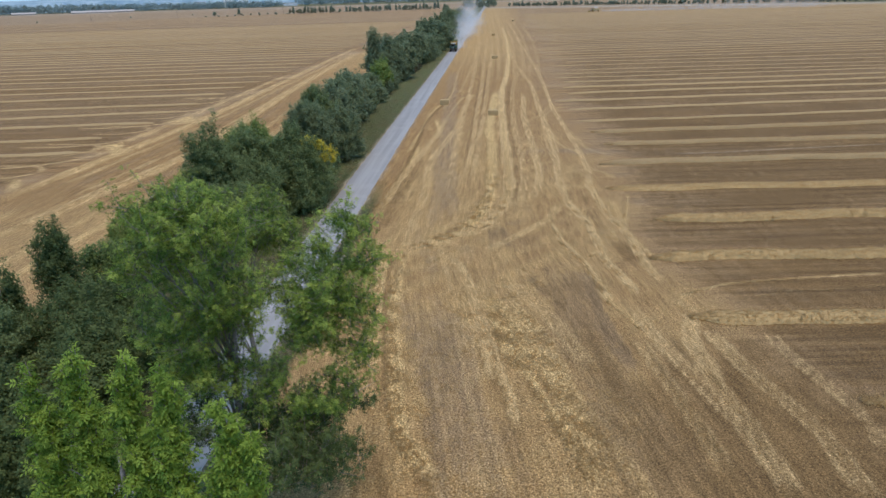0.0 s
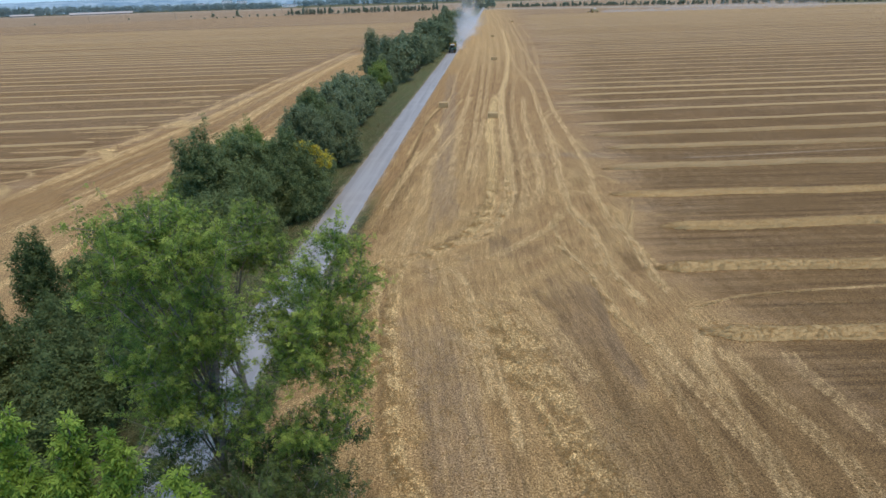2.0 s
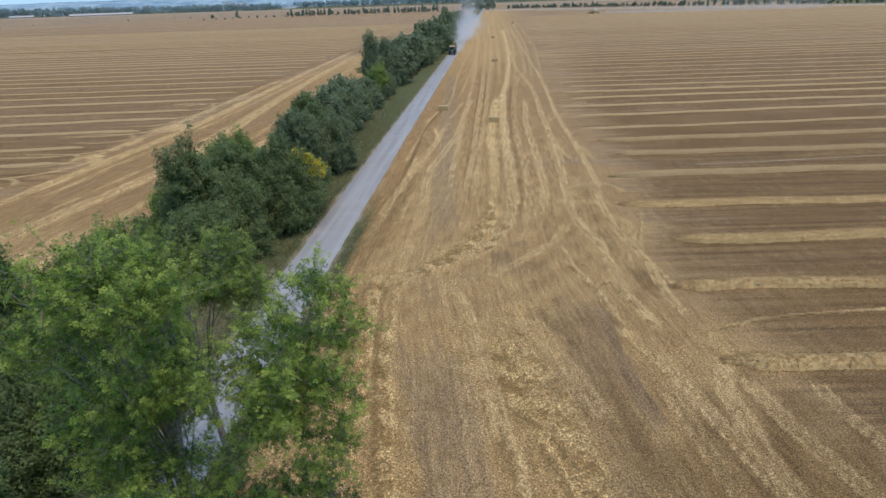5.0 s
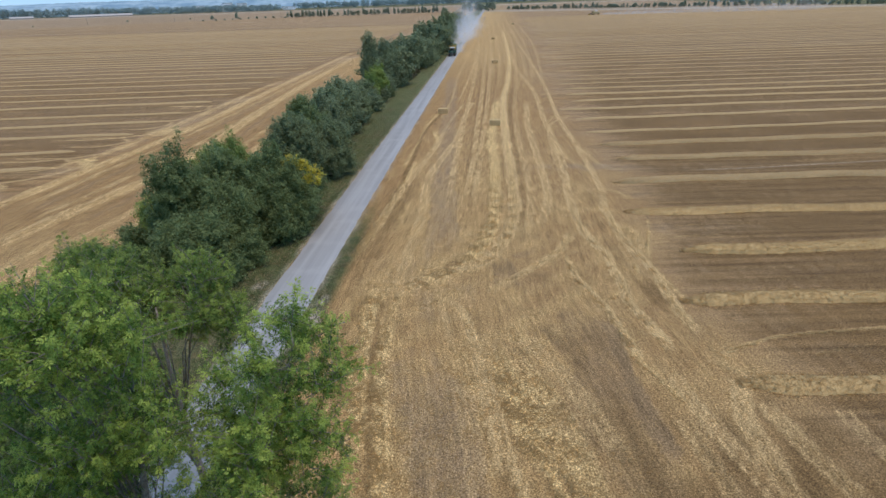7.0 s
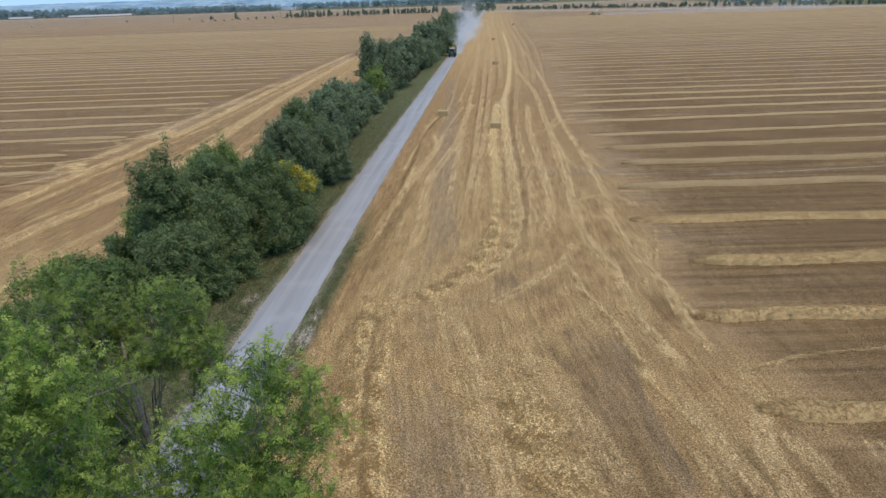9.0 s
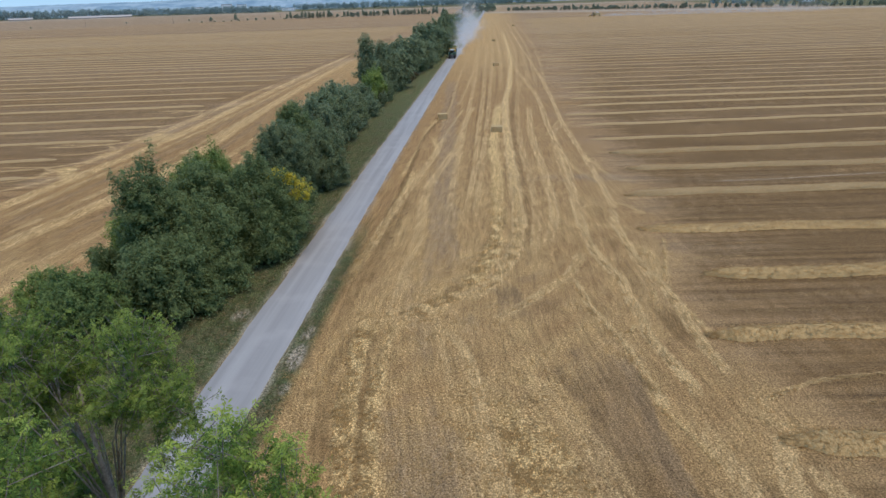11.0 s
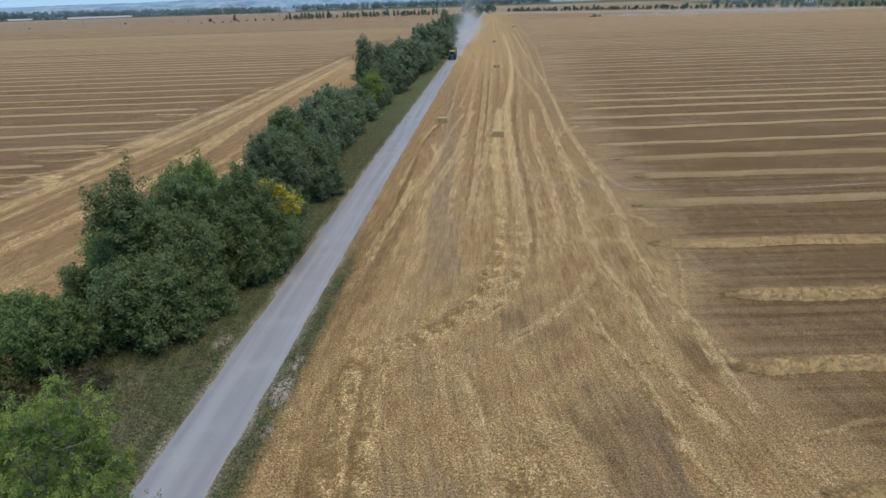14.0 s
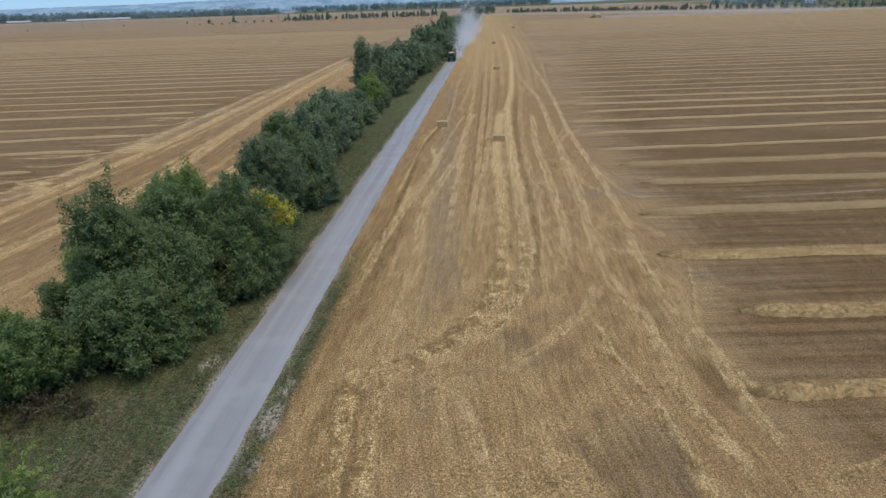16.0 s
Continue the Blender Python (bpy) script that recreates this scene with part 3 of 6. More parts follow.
def patch(x, y, rx, ry, **amounts):
    cover = smooth_step(1.5 - np.hypot((PX - x) / rx, (PY - y) / ry) - 0.25 * np.sin(PX * 1.7) * np.sin(PY * 1.3))
    for name, amount in amounts.items():
        FIELD[name] = np.maximum(FIELD[name], cover * amount)


OFF = PX - road_x(PY)
EDGE_AT = [-50, 20, 27, 33, 40, 46, 55, 62, 68, 73, 90, 114, 146, 226, 347, 900], [21, 19, 17.6, 16.6, 14.6, 12.5, 12.6, 13.5, 13.6, 13, 11.8, 9.6, 7.9, 6.4, 5.6, 1]
EAST_EDGE = np.interp(PY, *EDGE_AT) + 0.5 * np.sin(PY * 0.35) + 0.5 * np.sin(PY * 0.662 + 1.1)
FAR_EDGE = np.interp(PX, [-2000, -620, -330, -100, -20, 140, 330, 1500], [0, 700, 900, 955, 900, 800, 650, 200])
inside = smooth_step((FAR_EDGE - PY) / 12)
FIELD["rows_east"] = smooth_step((PX - EAST_EDGE - 4) / 6) * (0.85 * smooth_step((PY - 200) / 80) + 0.15 * smooth_step((PY - 590) / 60)) * inside
FIELD["rows_west"] = smooth_step((-57 - PX - 0.02 * PY) / 3) * (0.8 * smooth_step((PY - 200) / 80) + 0.2 * smooth_step((PY - 500) / 60)) * inside
FIELD["headland"] = smooth_step((EAST_EDGE + 3 + 0.02 * PY - PX) / (6 + 0.05 * PY)) * smooth_step((PX + 58) / 3)
FIELD["grass"] = smooth_step((OFF + 15) / 2.5) * smooth_step((-1.4 - OFF) / 0.6)
FIELD["grass"] = np.maximum(FIELD["grass"], 1.0 * smooth_step((OFF - 1.4) / 0.5) * smooth_step((3.7 - OFF) / 1.2) * smooth_step((70 - PY) / 18))
FIELD["earth"] = np.exp(-((np.abs(OFF) - 1.75) / 0.35) ** 2) * (0.45 + 0.4 * np.sin(PY * 0.45) * np.sin(PY * 1.1 + PX))
FIELD["earth"] = np.maximum(FIELD["earth"], smooth_step((PY - FAR_EDGE) / 8) * smooth_step((FAR_EDGE + 95 - PY) / 20) * smooth_step((PX + 60) / 40))

beyond = smooth_step((PY - FAR_EDGE - 20) / 30)
FIELD["soil"] = np.maximum(FIELD["soil"], 0.75 * beyond)
FIELD["earth"] = np.maximum(FIELD["earth"], beyond * (0.7 * smooth_step((PY - 1500) / 60) * smooth_step((1750 - PY) / 60)))
FIELD["grass"] = np.maximum(FIELD["grass"], 0.8 * smooth_step((PY - 1800) / 120) * smooth_step((2800 - PY) / 300))
FIELD["grass"] = np.maximum(FIELD["grass"], 0.75 * smooth_step((PX - 330) / 60) * beyond)

FIELD["straw"] = np.maximum(FIELD["straw"], FIELD["headland"] * smooth_step((PX + 13) / 3) * (0.19 + 0.14 * smooth_step((4 - PX) / 6) + 0.22 * wobble(FLAT * 0.5, 31).reshape(PX.shape)).clip(0.05, 0.75) * smooth_step((120 - PY) / 70) * (1 - 0.6 * smooth_step((PX - 6) / 4) * smooth_step((37 - PY) / 6)))
tone = 0.94 + 0.16 * wobble(FLAT * np.array((0.05, 0.16, 0)), 33).reshape(PX.shape) + 0.12 * wobble(FLAT * np.array((0.2, 0.9, 0)), 34).reshape(PX.shape)
between = np.maximum(smooth_step((PX - EAST_EDGE + 0.8) / (3.4 * WAVE + 0.14 * np.clip(PY - 56, 0, 200))) * tone * (0.72 + 0.28 * smooth_step((PX - EAST_EDGE) / 12)), smooth_step((-57 - PX - 0.02 * PY) / 3) * 0.7) * inside * np.exp(-np.clip(PY - 100, 0, 900) / 300)
FIELD["dark"] = np.maximum(FIELD["dark"], between)

# standing stubble along the road
trail([(-11.6, 46.7), (-11.5, 49.8), (-11.3, 53.7), (-11.2, 59), (-11, 66.6), (-10.7, 74.8)], 2.6, dark=0.5)
trail([(-11.6, 51.6), (-11.2, 54), (-10.9, 56.9), (-10.9, 61.1), (-10.9, 69.4)], 0.7, dark=0.6)
trail([(-11.8, 63.2), (-11.8, 69.9), (-12, 79.7), (-12.3, 87.9), (-12.8, 98.9), (-12.6, 108.8), (-11.5, 124.2), (-12.2, 144.6)], 0.6, dark=0.75)
# ridges of straw beside the verge
trail([(-12, 51.2), (-12, 55), (-11.8, 59.4), (-11.7, 62), (-11.6, 67.6), (-11.5, 74.3), (-11.5, 83.1)], 0.9, 0.14, straw=0.8)
trail([(-12.8, 79.9), (-12.8, 85.9), (-12.8, 94.8), (-13, 106), (-12.5, 117.6)], 0.5, 0.06, straw=0.6)
trail([(-9.7, 102.2), (-9.9, 91.6), (-10.5, 82.2), (-11.1, 74.4), (-11.5, 67.8), (-11.7, 62.7), (-11.7, 57.5)], 0.7, worn=0.8)
trail([(-7.4, 94.7), (-8.3, 84.2), (-8.9, 76.6), (-8.6, 69.9), (-8.1, 64.1), (-7.8, 58.1), (-7.8, 53.3), (-7.7, 49.3), (-7.5, 46.3)], 0.8, worn=0.75)
trail([(-7, 130.7), (-7.3, 114.1), (-7.3, 98.7), (-7.6, 90.5)], 0.7, worn=0.8)
trail([(-10, 90.5), (-10, 97.9), (-9.4, 112.9), (-8.5, 127.9)], 0.5, 0.05, straw=0.6)
trail([(-11.4, 102.3), (-10, 94.8), (-10.2, 89.2)], 0.7, 0.08, straw=0.7)
# lanes that run on into the distance
for x0, x1, x2, w in ((-3.5, -8.0, -24, 0.8), (-1.6, -5.0, -20, 0.8), (0.6, -1.5, -15, 0.8), (2.0, 1.5, -11, 0.7), (4.6, 4.6, -6, 0.9), (6.2, 7.0, -2, 0.8), (-8.4, -14.0, -31, 0.8), (8.2, 10.5, 3, 0.7)):
    trail([(x0, 150), ((x0 + x1) / 2 + 0.6, 210), (x1, 300), (0.6 * x1 + 0.4 * x2, 460), (x2, 760)], w, worn=0.55)
    trail([(x0 + 1.1, 160), ((x0 + x1) / 2 + 1.6, 215), (x1 + 1.2, 300), (0.6 * x1 + 0.4 * x2 + 1.3, 460), (x2 + 1.5, 700)], 0.7 * w, dark=0.3)
# pressed grey lane down the middle
trail([(-14.6, 172), (-10.6, 120), (-8.2, 90.5), (-6.5, 70.3), (-5.4, 58.2), (-4.8, 53)], 3.0, soil=0.55)
trail([(-9.4, 83.1), (-7.2, 67.4), (-6.3, 56.3), (-6.1, 50.1)], 1.2, soil=0.35)
trail([(-8, 52.9), (-6.6, 48.8), (-5.3, 44.9), (-5, 41.6)], 1.3, soil=0.3)
# wheel lanes
trail([(-13.3, 305.2), (-9.3, 195.9), (-7.9, 144.2), (-7.2, 114.1), (-6.6, 93.2), (-6.2, 77), (-5.5, 64.8)], 0.6, worn=0.7)
trail([(-10.1, 311.4), (-6.9, 195.4), (-5.4, 143.9), (-4.8, 110.5), (-4.2, 90.4), (-4, 75.2), (-4, 64.8)], 0.6, worn=0.7)
trail([(-6.5, 277), (-4.6, 170.5), (-3.8, 130.4), (-3.5, 106.4), (-3.3, 87.8), (-3.2, 73.5), (-3.1, 64.8)], 0.6, worn=0.65)
trail([(-7.9, 195.6), (-6, 136.9), (-5.3, 110.5), (-4.8, 90.4), (-4.6, 77), (-4.3, 67.4)], 0.45, dark=0.5)
trail([(-5.5, 182), (-4.4, 130.5), (-4, 106.4), (-3.6, 80.9), (-3.5, 67.4), (-2.8, 61.4)], 0.5, dark=0.5)
trail([(-4.2, 228.2), (-2.9, 170.2), (-2.8, 136.6)], 0.5, dark=0.4)
trail([(-12.2, 332.1), (-10.6, 211.6), (-9.9, 161.2), (-9.8, 130.9)], 0.5, worn=0.6)
trail([(-16.8, 356.9), (-14.6, 241.3), (-13.3, 177.3), (-11.6, 137.5), (-11.1, 110.8)], 0.5, worn=0.5)
# the thick swath that turns off to the road
trail([(-1.9, 133.3), (-2.1, 106.3), (-2, 93.1), (-1.3, 83.1), (-1, 73.5), (-0.8, 66.2), (-1, 60.4), (-1.6, 56), (-2.5, 52.8), (-3.5, 51.2)], 1.6, 0.18, straw=0.75)
trail([(-0.8, 63), (-1, 60.4), (-1.6, 56), (-2.5, 52.8), (-3.5, 51.2)], 1.4, 0.1, straw=1.0)
trail([(-1.7, 83.1), (-1.3, 73.5), (-1, 66.2), (-1.3, 59.3)], 0.7, 0.2, straw=0.9)
trail([(-0.1, 87.7), (-0.3, 77), (-0, 68.9), (-0.2, 62.5)], 0.7, dark=0.35)
trail([(-3.8, 407), (0.2, 248.6), (0.3, 169.7), (-0.6, 136.4), (-0.4, 114.6), (-0, 99.2), (0.4, 87.7), (0.8, 78.9), (1, 70.4), (1.1, 65), (0.9, 60.9), (0.4, 57.5), (-0.4, 54.4), (-1.2, 52.3), (-2.2, 50.8), (-3.6, 49.9), (-5.1, 48.2), (-6.8, 46.8), (-8.6, 46.2), (-9.4, 44.6)], 1.1, 0.08, straw=0.8, worn=1.0)
trail([(-7.3, 47), (-6.4, 47.5), (-5.2, 48.6), (-3.9, 49.9), (-2.5, 50.3)], 1.7, 0.1, straw=1.0)
trail([(-4.7, 50.3), (-4, 51.2), (-3.5, 51.7)], 0.9, dark=0.5)
trail([(-3.3, 48.3), (-2.5, 46.6), (-2.5, 44.5)], 1.6, straw=0.4, soil=0.3)
trail([(1.4, 151), (0.7, 121.7), (0.8, 101.8), (1.5, 87.7), (1.8, 75.2), (1.9, 66.2), (1.5, 58.4), (1, 54.5)], 1.1, dark=0.45)
# dark pressed ground inside the bend
trail([(-0.4, 52.1), (0.2, 50.4), (0.4, 47.9)], 1.9, soil=0.5, dark=0.5)
trail([(0.7, 52.2), (1.6, 53.3), (3, 54.5)], 1.4, soil=0.35, dark=0.25)
trail([(-0.9, 45.9), (-0.3, 47.3), (0.9, 48.8), (2.2, 50.5), (3.4, 52.3), (4.9, 54.6), (6.2, 58.6)], 0.8, straw=0.5, worn=0.5)
trail([(2.4, 48.9), (3.1, 48.1)], 1.3, dark=0.5)
trail([(1.2, 47.1), (1.9, 46.6)], 1.1, dark=0.35, straw=0.3)
trail([(3.3, 169.3), (1.9, 143.1), (1.6, 114.5), (2, 93), (2.7, 78.9), (2.8, 67.6), (2.4, 60.5), (1.7, 55.7)], 0.7, worn=0.55)
trail([(3.9, 129.8), (3.6, 106.1), (4.1, 90.2), (4.5, 78), (4.7, 70.4), (4.2, 64.4), (3.2, 59.5)], 0.8, worn=0.75, straw=0.2)
# turning tracks that sweep towards the rows
trail([(-3.7, 394.3), (1.7, 212.3), (4, 169.2), (5.7, 148.8), (6.3, 128.4), (6.4, 113.3), (6.9, 98.9), (7.3, 90.2), (7.2, 78.9), (6.8, 70.5), (6.9, 63.9), (7.1, 59.1), (7.8, 55.8), (8.4, 53.5), (8.5, 50.7), (8.8, 47.8), (8.8, 45.2), (9.4, 43), (9.9, 41), (10, 39.1)], 0.7, worn=0.8, straw=0.12)
trail([(1.3, 404.2), (5.9, 251.8), (7.8, 192.6), (8.7, 158.7), (8.9, 135.5), (8.9, 118.7), (9.1, 109), (9.8, 95.7), (10.1, 87.1), (10.4, 78.6), (10.4, 70.2), (9.9, 65.2), (10.1, 61.8), (10.3, 57.6), (10.8, 54.3), (11.4, 51.5), (11.6, 47.9), (11.8, 44.4), (12.3, 41.6)], 0.6, worn=0.8, straw=0.12)
trail([(6.8, 66), (7.1, 59.1), (7.8, 55.8), (8.4, 53.5), (8.5, 50.7), (8.8, 47.8), (8.8, 45.2), (9.4, 43), (9.9, 41), (10, 39.1)], 0.55, worn=1.0, straw=0.7)
trail([(10, 64), (10.3, 57.6), (10.8, 54.3), (11.4, 51.5), (11.6, 47.9), (11.8, 44.4), (12.3, 41.6)], 0.6, worn=1.0, straw=0.7)
trail([(7.1, 90.2), (8.6, 83), (10.3, 79.9)], 0.6, straw=0.4)
trail([(8.7, 116.3), (6.7, 107.5), (5.6, 103.1)], 0.5, straw=0.35)
trail([(11.3, 114.8), (8.7, 110.6), (6.9, 104.1), (6.5, 90.2), (6.8, 75.3)], 0.6, worn=0.5)
trail([(10.5, 90.1), (11.4, 83), (12.6, 79.9), (14.7, 78.9)], 0.7, straw=0.35)
trail([(6.6, 69), (9.5, 71.3), (11.9, 70.6), (13, 67.8)], 0.6, straw=0.45)
trail([(4.2, 63.8), (7.1, 65.1), (9.3, 64.5), (11.1, 64.4)], 0.8, straw=0.4)
trail([(6.9, 67), (7, 61.7), (7.6, 59.6)], 1.0, dark=0.4)
trail([(8.8, 70.5), (8.9, 65.1)], 0.9, dark=0.45)
trail([(9.1, 56.9), (9.3, 53.7), (9.5, 51.5)], 0.9, dark=0.5)
trail([(8.8, 61.7), (9, 58.7)], 0.8, dark=0.45)
trail([(13.5, 62.1), (12.7, 57.9), (11.7, 53.8)], 0.2, straw=0.9)
trail([(10.3, 60.7), (11.3, 58.8), (11.5, 55.3), (11.2, 52.6)], 1.4, straw=0.45)
trail([(10.4, 51.6), (10.1, 49.9)], 0.35, straw=1.0)
# dark wedge between the two tracks
trail([(10.3, 49.3), (10.5, 47.3), (10.9, 45.8), (11.3, 44.4)], 1.5, dark=0.75)
trail([(11.4, 52.3), (11.7, 50.3), (12.2, 48), (12.7, 45.4)], 0.4, straw=0.6)
trail([(5.1, 53.5), (5.5, 50), (5.9, 48.2), (6.8, 45.6), (7.2, 44.1), (7.6, 41.8), (8, 39.8), (8.3, 38.2)], 0.35, worn=1.0, straw=1.0)
trail([(7.5, 45.6), (8.2, 46.7)], 0.3, straw=0.9)
trail([(5.4, 50.7), (6.2, 49.4), (6.9, 47.7)], 0.8, dark=0.35)
# dark soil in the middle of the headland
trail([(4.9, 43.1), (5.6, 41.1), (6.2, 39.7), (6.7, 38.3)], 2.2, soil=0.5, dark=0.55)
trail([(3.6, 41.4), (4.1, 38.9), (4.3, 37.9)], 1.6, soil=0.4, dark=0.6)
trail([(6.5, 43), (7, 41.2), (7.6, 39.1)], 1.0, soil=0.6)
trail([(0.3, 40.4), (1.1, 40.3), (1.7, 40.1)], 1.0, straw=0.8)
# single pale wheel track
trail([(-3.5, 45), (-2.7, 43.5), (-2, 41.8), (-1.6, 40.2), (-1.3, 38.5), (-1.1, 37.5)], 0.5, worn=1.3, straw=0.5)
trail([(-2, 43.4), (-1.6, 41.7), (-1.2, 40.3)], 0.4, dark=0.5)
trail([(-4.7, 47.6), (-4.1, 44.4), (-3.5, 41.7), (-3, 39.1)], 0.5, worn=0.5)
trail([(-8.7, 46.6), (-9, 44.1), (-8.7, 41.4), (-8.4, 39.1), (-8.1, 37)], 1.3, 0.16, straw=0.95)
trail([(-8.1, 46), (-8.2, 43), (-7.8, 39.4), (-7.0, 34.5), (-6.0, 29.8), (-5.0, 25.5)], 0.5, dark=0.55)
trail([(-9.9, 45), (-10, 41), (-9.3, 36.5), (-8.2, 31.5)], 0.8, dark=0.5)
trail([(-7.2, 46.6), (-7.3, 43.3), (-6.9, 39.9), (-6.6, 37.1)], 0.6, 0.05, straw=0.6)
trail([(-9.4, 39.4), (-10.2, 38.6), (-11.2, 37.8)], 1.2, dark=0.5)
trail([(-13.1, 40.3), (-11.8, 40), (-11, 40.9)], 1.0, straw=0.55)
# nearer: swaths and wheel tracks of the headland
trail([(-8.7, 40.3), (-7.8, 35.2), (-6.9, 31.8), (-6.3, 29.4)], 1.3, 0.16, straw=1.0)
trail([(-7.4, 42.3), (-6.8, 36.1), (-5.5, 30), (-4.9, 26.9), (-4, 23.8), (-2.7, 22), (-1.3, 20.1)], 1.0, 0.12, straw=0.95)
trail([(-6.4, 26.8), (-4.7, 24.2), (-3.7, 21.9), (-3.6, 19.9)], 0.9, straw=0.4)
trail([(-2.1, 41.8), (-1.4, 38.8), (-0.8, 36.2), (-0.2, 33.5), (0.4, 30.9), (0.9, 28.7), (1.3, 26.7), (1.6, 25)], 0.5, worn=1.3, straw=0.6)
trail([(-0.7, 32.8), (-0.1, 30.1), (0.6, 27.7), (1.2, 25.4), (2, 23.1)], 0.7, dark=0.45)
trail([(-3.5, 35.5), (-2.4, 30.2), (-1.7, 26.1), (-1, 22.9), (-0.5, 20.1)], 1.5, soil=0.5)
trail([(-2, 35.6), (-1.1, 30.3), (-0.2, 25.3), (0.7, 20.2)], 1.0, soil=0.45, worn=0.3)
trail([(-3.3, 27), (-2.6, 23.5), (-1.5, 21.1)], 0.7, dark=0.35)
trail([(-5.7, 22.5), (-5, 20.8), (-4.7, 19.8)], 1.6, dark=0.7)
trail([(0.9, 25.4), (1.5, 23), (2.1, 20.7)], 0.8, dark=0.4, soil=0.3)
trail([(0.9, 38.5), (2.4, 33.7), (3.6, 29.8), (4.6, 26.1), (5.6, 23.2), (6.4, 20.7)], 2.3, 0.14, straw=0.7)
trail([(0.1, 36.1), (1.1, 32.9), (1.9, 30.4), (2.8, 27.8), (3.5, 25.5), (4.2, 23.8), (4.8, 22.1), (5.2, 20.9)], 0.6, 0.1, straw=1.0)
trail([(4.2, 28), (5.1, 25.3), (5.9, 22)], 0.5, dark=0.45)
trail([(1.1, 40.8), (3.4, 37), (4.8, 33.1), (5.7, 30.2)], 1.0, worn=0.5, straw=0.3)
trail([(5.2, 36), (6, 31.9), (7.1, 28.2), (8.1, 24.3), (9.1, 21.2)], 2.0, soil=0.35, dark=0.7)
trail([(6.7, 33.2), (7.6, 28.7), (8.6, 25.1)], 0.8, dark=0.5)
trail([(9.1, 33.4), (9.6, 30.4), (10.4, 26.1), (10.9, 22.7)], 0.9, straw=0.35, worn=0.35)
trail([(10.4, 30.5), (10.8, 27.9), (11.1, 26.6)], 0.8, dark=0.5)
trail([(9.4, 37.7), (10.1, 34.1), (10.9, 31.1), (11.8, 28), (12.5, 25.8), (12.8, 23.9), (13.1, 21.5)], 0.8, worn=0.7)
trail([(13.9, 37.6), (12.7, 35.3), (12.2, 32.9), (12.4, 30.9), (12.4, 28.5), (12.9, 25.8), (13.1, 23), (13.1, 21.4)], 0.9, worn=0.9, straw=0.3)
trail([(13.5, 35), (14.2, 31.7), (14.9, 29.1), (15.6, 27.1), (16.1, 25.1), (16.2, 22.4), (16.4, 21.4)], 0.9, worn=0.8, straw=0.3)
trail([(17.1, 34.6), (17.4, 31.9), (18, 29.8), (18.5, 27.9), (18.6, 25.8), (18.3, 24.3)], 0.7, worn=0.8, soil=0.3)
trail([(14.1, 32.4), (14.2, 28.6), (14.6, 27.3)], 1.0, dark=0.7)
trail([(14.8, 26.4), (14.9, 24), (15.1, 22)], 1.6, dark=0.55)
trail([(15.5, 33.8), (16.2, 32.3), (16.8, 29.3)], 0.8, dark=0.6)
trail([(18.4, 31.5), (20, 31.1), (21.8, 30.6)], 3.6, dark=1.0)
trail([(18.2, 27.5), (18.8, 26.5), (19.4, 26.2)], 1.0, dark=0.8)
trail([(19.7, 28), (20.2, 27.9)], 1.0, 0.15, straw=0.9)
trail([(16.4, 35.5), (18.3, 35.8)], 0.8, dark=0.6)
trail([(18, 39.8), (20, 40.3), (22.1, 39.2)], 2.0, soil=0.7)
trail([(12.9, 39.1), (15.2, 40.5), (17.5, 41.5), (22.9, 42.6), (28.8, 43.6)], 0.3, straw=0.9, worn=0.5)
trail([(18.2, 39.4), (20.8, 40.4), (24, 40.8), (27.7, 41.7)], 0.3, straw=0.7)
trail([(12.7, 39.1), (13, 37.5), (14.6, 37.4)], 0.7, straw=0.5)
# dark trampled ground and the brightest swath
trail([(5.9, 43.2), (5.7, 39), (5.9, 34.9), (6.2, 31.7), (6.7, 29)], 3.8, dark=0.36, soil=0.42)
trail([(5, 41.4), (4.6, 35.8), (5, 31.6), (5.4, 28.9)], 1.4, dark=0.55, soil=0.4)
trail([(6.9, 42.2), (7.2, 36.9), (7.6, 33.3), (8.1, 29.7)], 1.0, dark=0.5, soil=0.7)
trail([(-4.6, 37), (-3.4, 32.6), (-2.2, 28.6), (-1.2, 24), (-0.4, 20)], 3.8, soil=0.6, dark=0.22)
trail([(5.2, 33), (6.4, 28.5), (7.6, 24), (8.6, 19)], 4.4, dark=0.4, soil=0.3)
trail([(9.6, 34), (11, 29.6), (12, 25), (12.6, 19)], 2.8, dark=0.46, soil=0.2)
trail([(13.8, 33.3), (15.1, 31.9), (16.2, 30.3)], 3.0, dark=0.8)
trail([(10.8, 32), (11.3, 30.6), (11.7, 29.4)], 1.6, dark=0.6)
trail([(-0.5, 39.3), (0.5, 36), (1.4, 32.5), (2.3, 29)], 1.7, straw=0.95)
trail([(-1.7, 38.6), (-1.1, 35.9), (-0.5, 32.8), (0.2, 28.8)], 0.42, worn=1.0, straw=0.4)
trail([(12.4, 36.7), (13, 36.1), (12.7, 34.5), (12.1, 32.4), (12, 30.3)], 0.5, worn=0.9)
trail([(7.5, 41.6), (7.8, 38.9), (8.8, 36.5), (9.7, 34.3)], 0.3, straw=0.8)
patch(15, 24, 8, 9, dark=0.8)
patch(21, 28, 5, 5, dark=0.62)
patch(14, 29, 4, 5, dark=0.5)
patch(27, 51.5, 14, 2.2, dark=0.45)
patch(18, 60, 5, 1.6, soil=0.5)
patch(32, 60.5, 18, 1.8, dark=0.5)
patch(34, 70, 20, 2.0, dark=0.38)
patch(22, 69.5, 9, 1.8, soil=0.45)
patch(26, 80.5, 22, 2.0, soil=0.65)
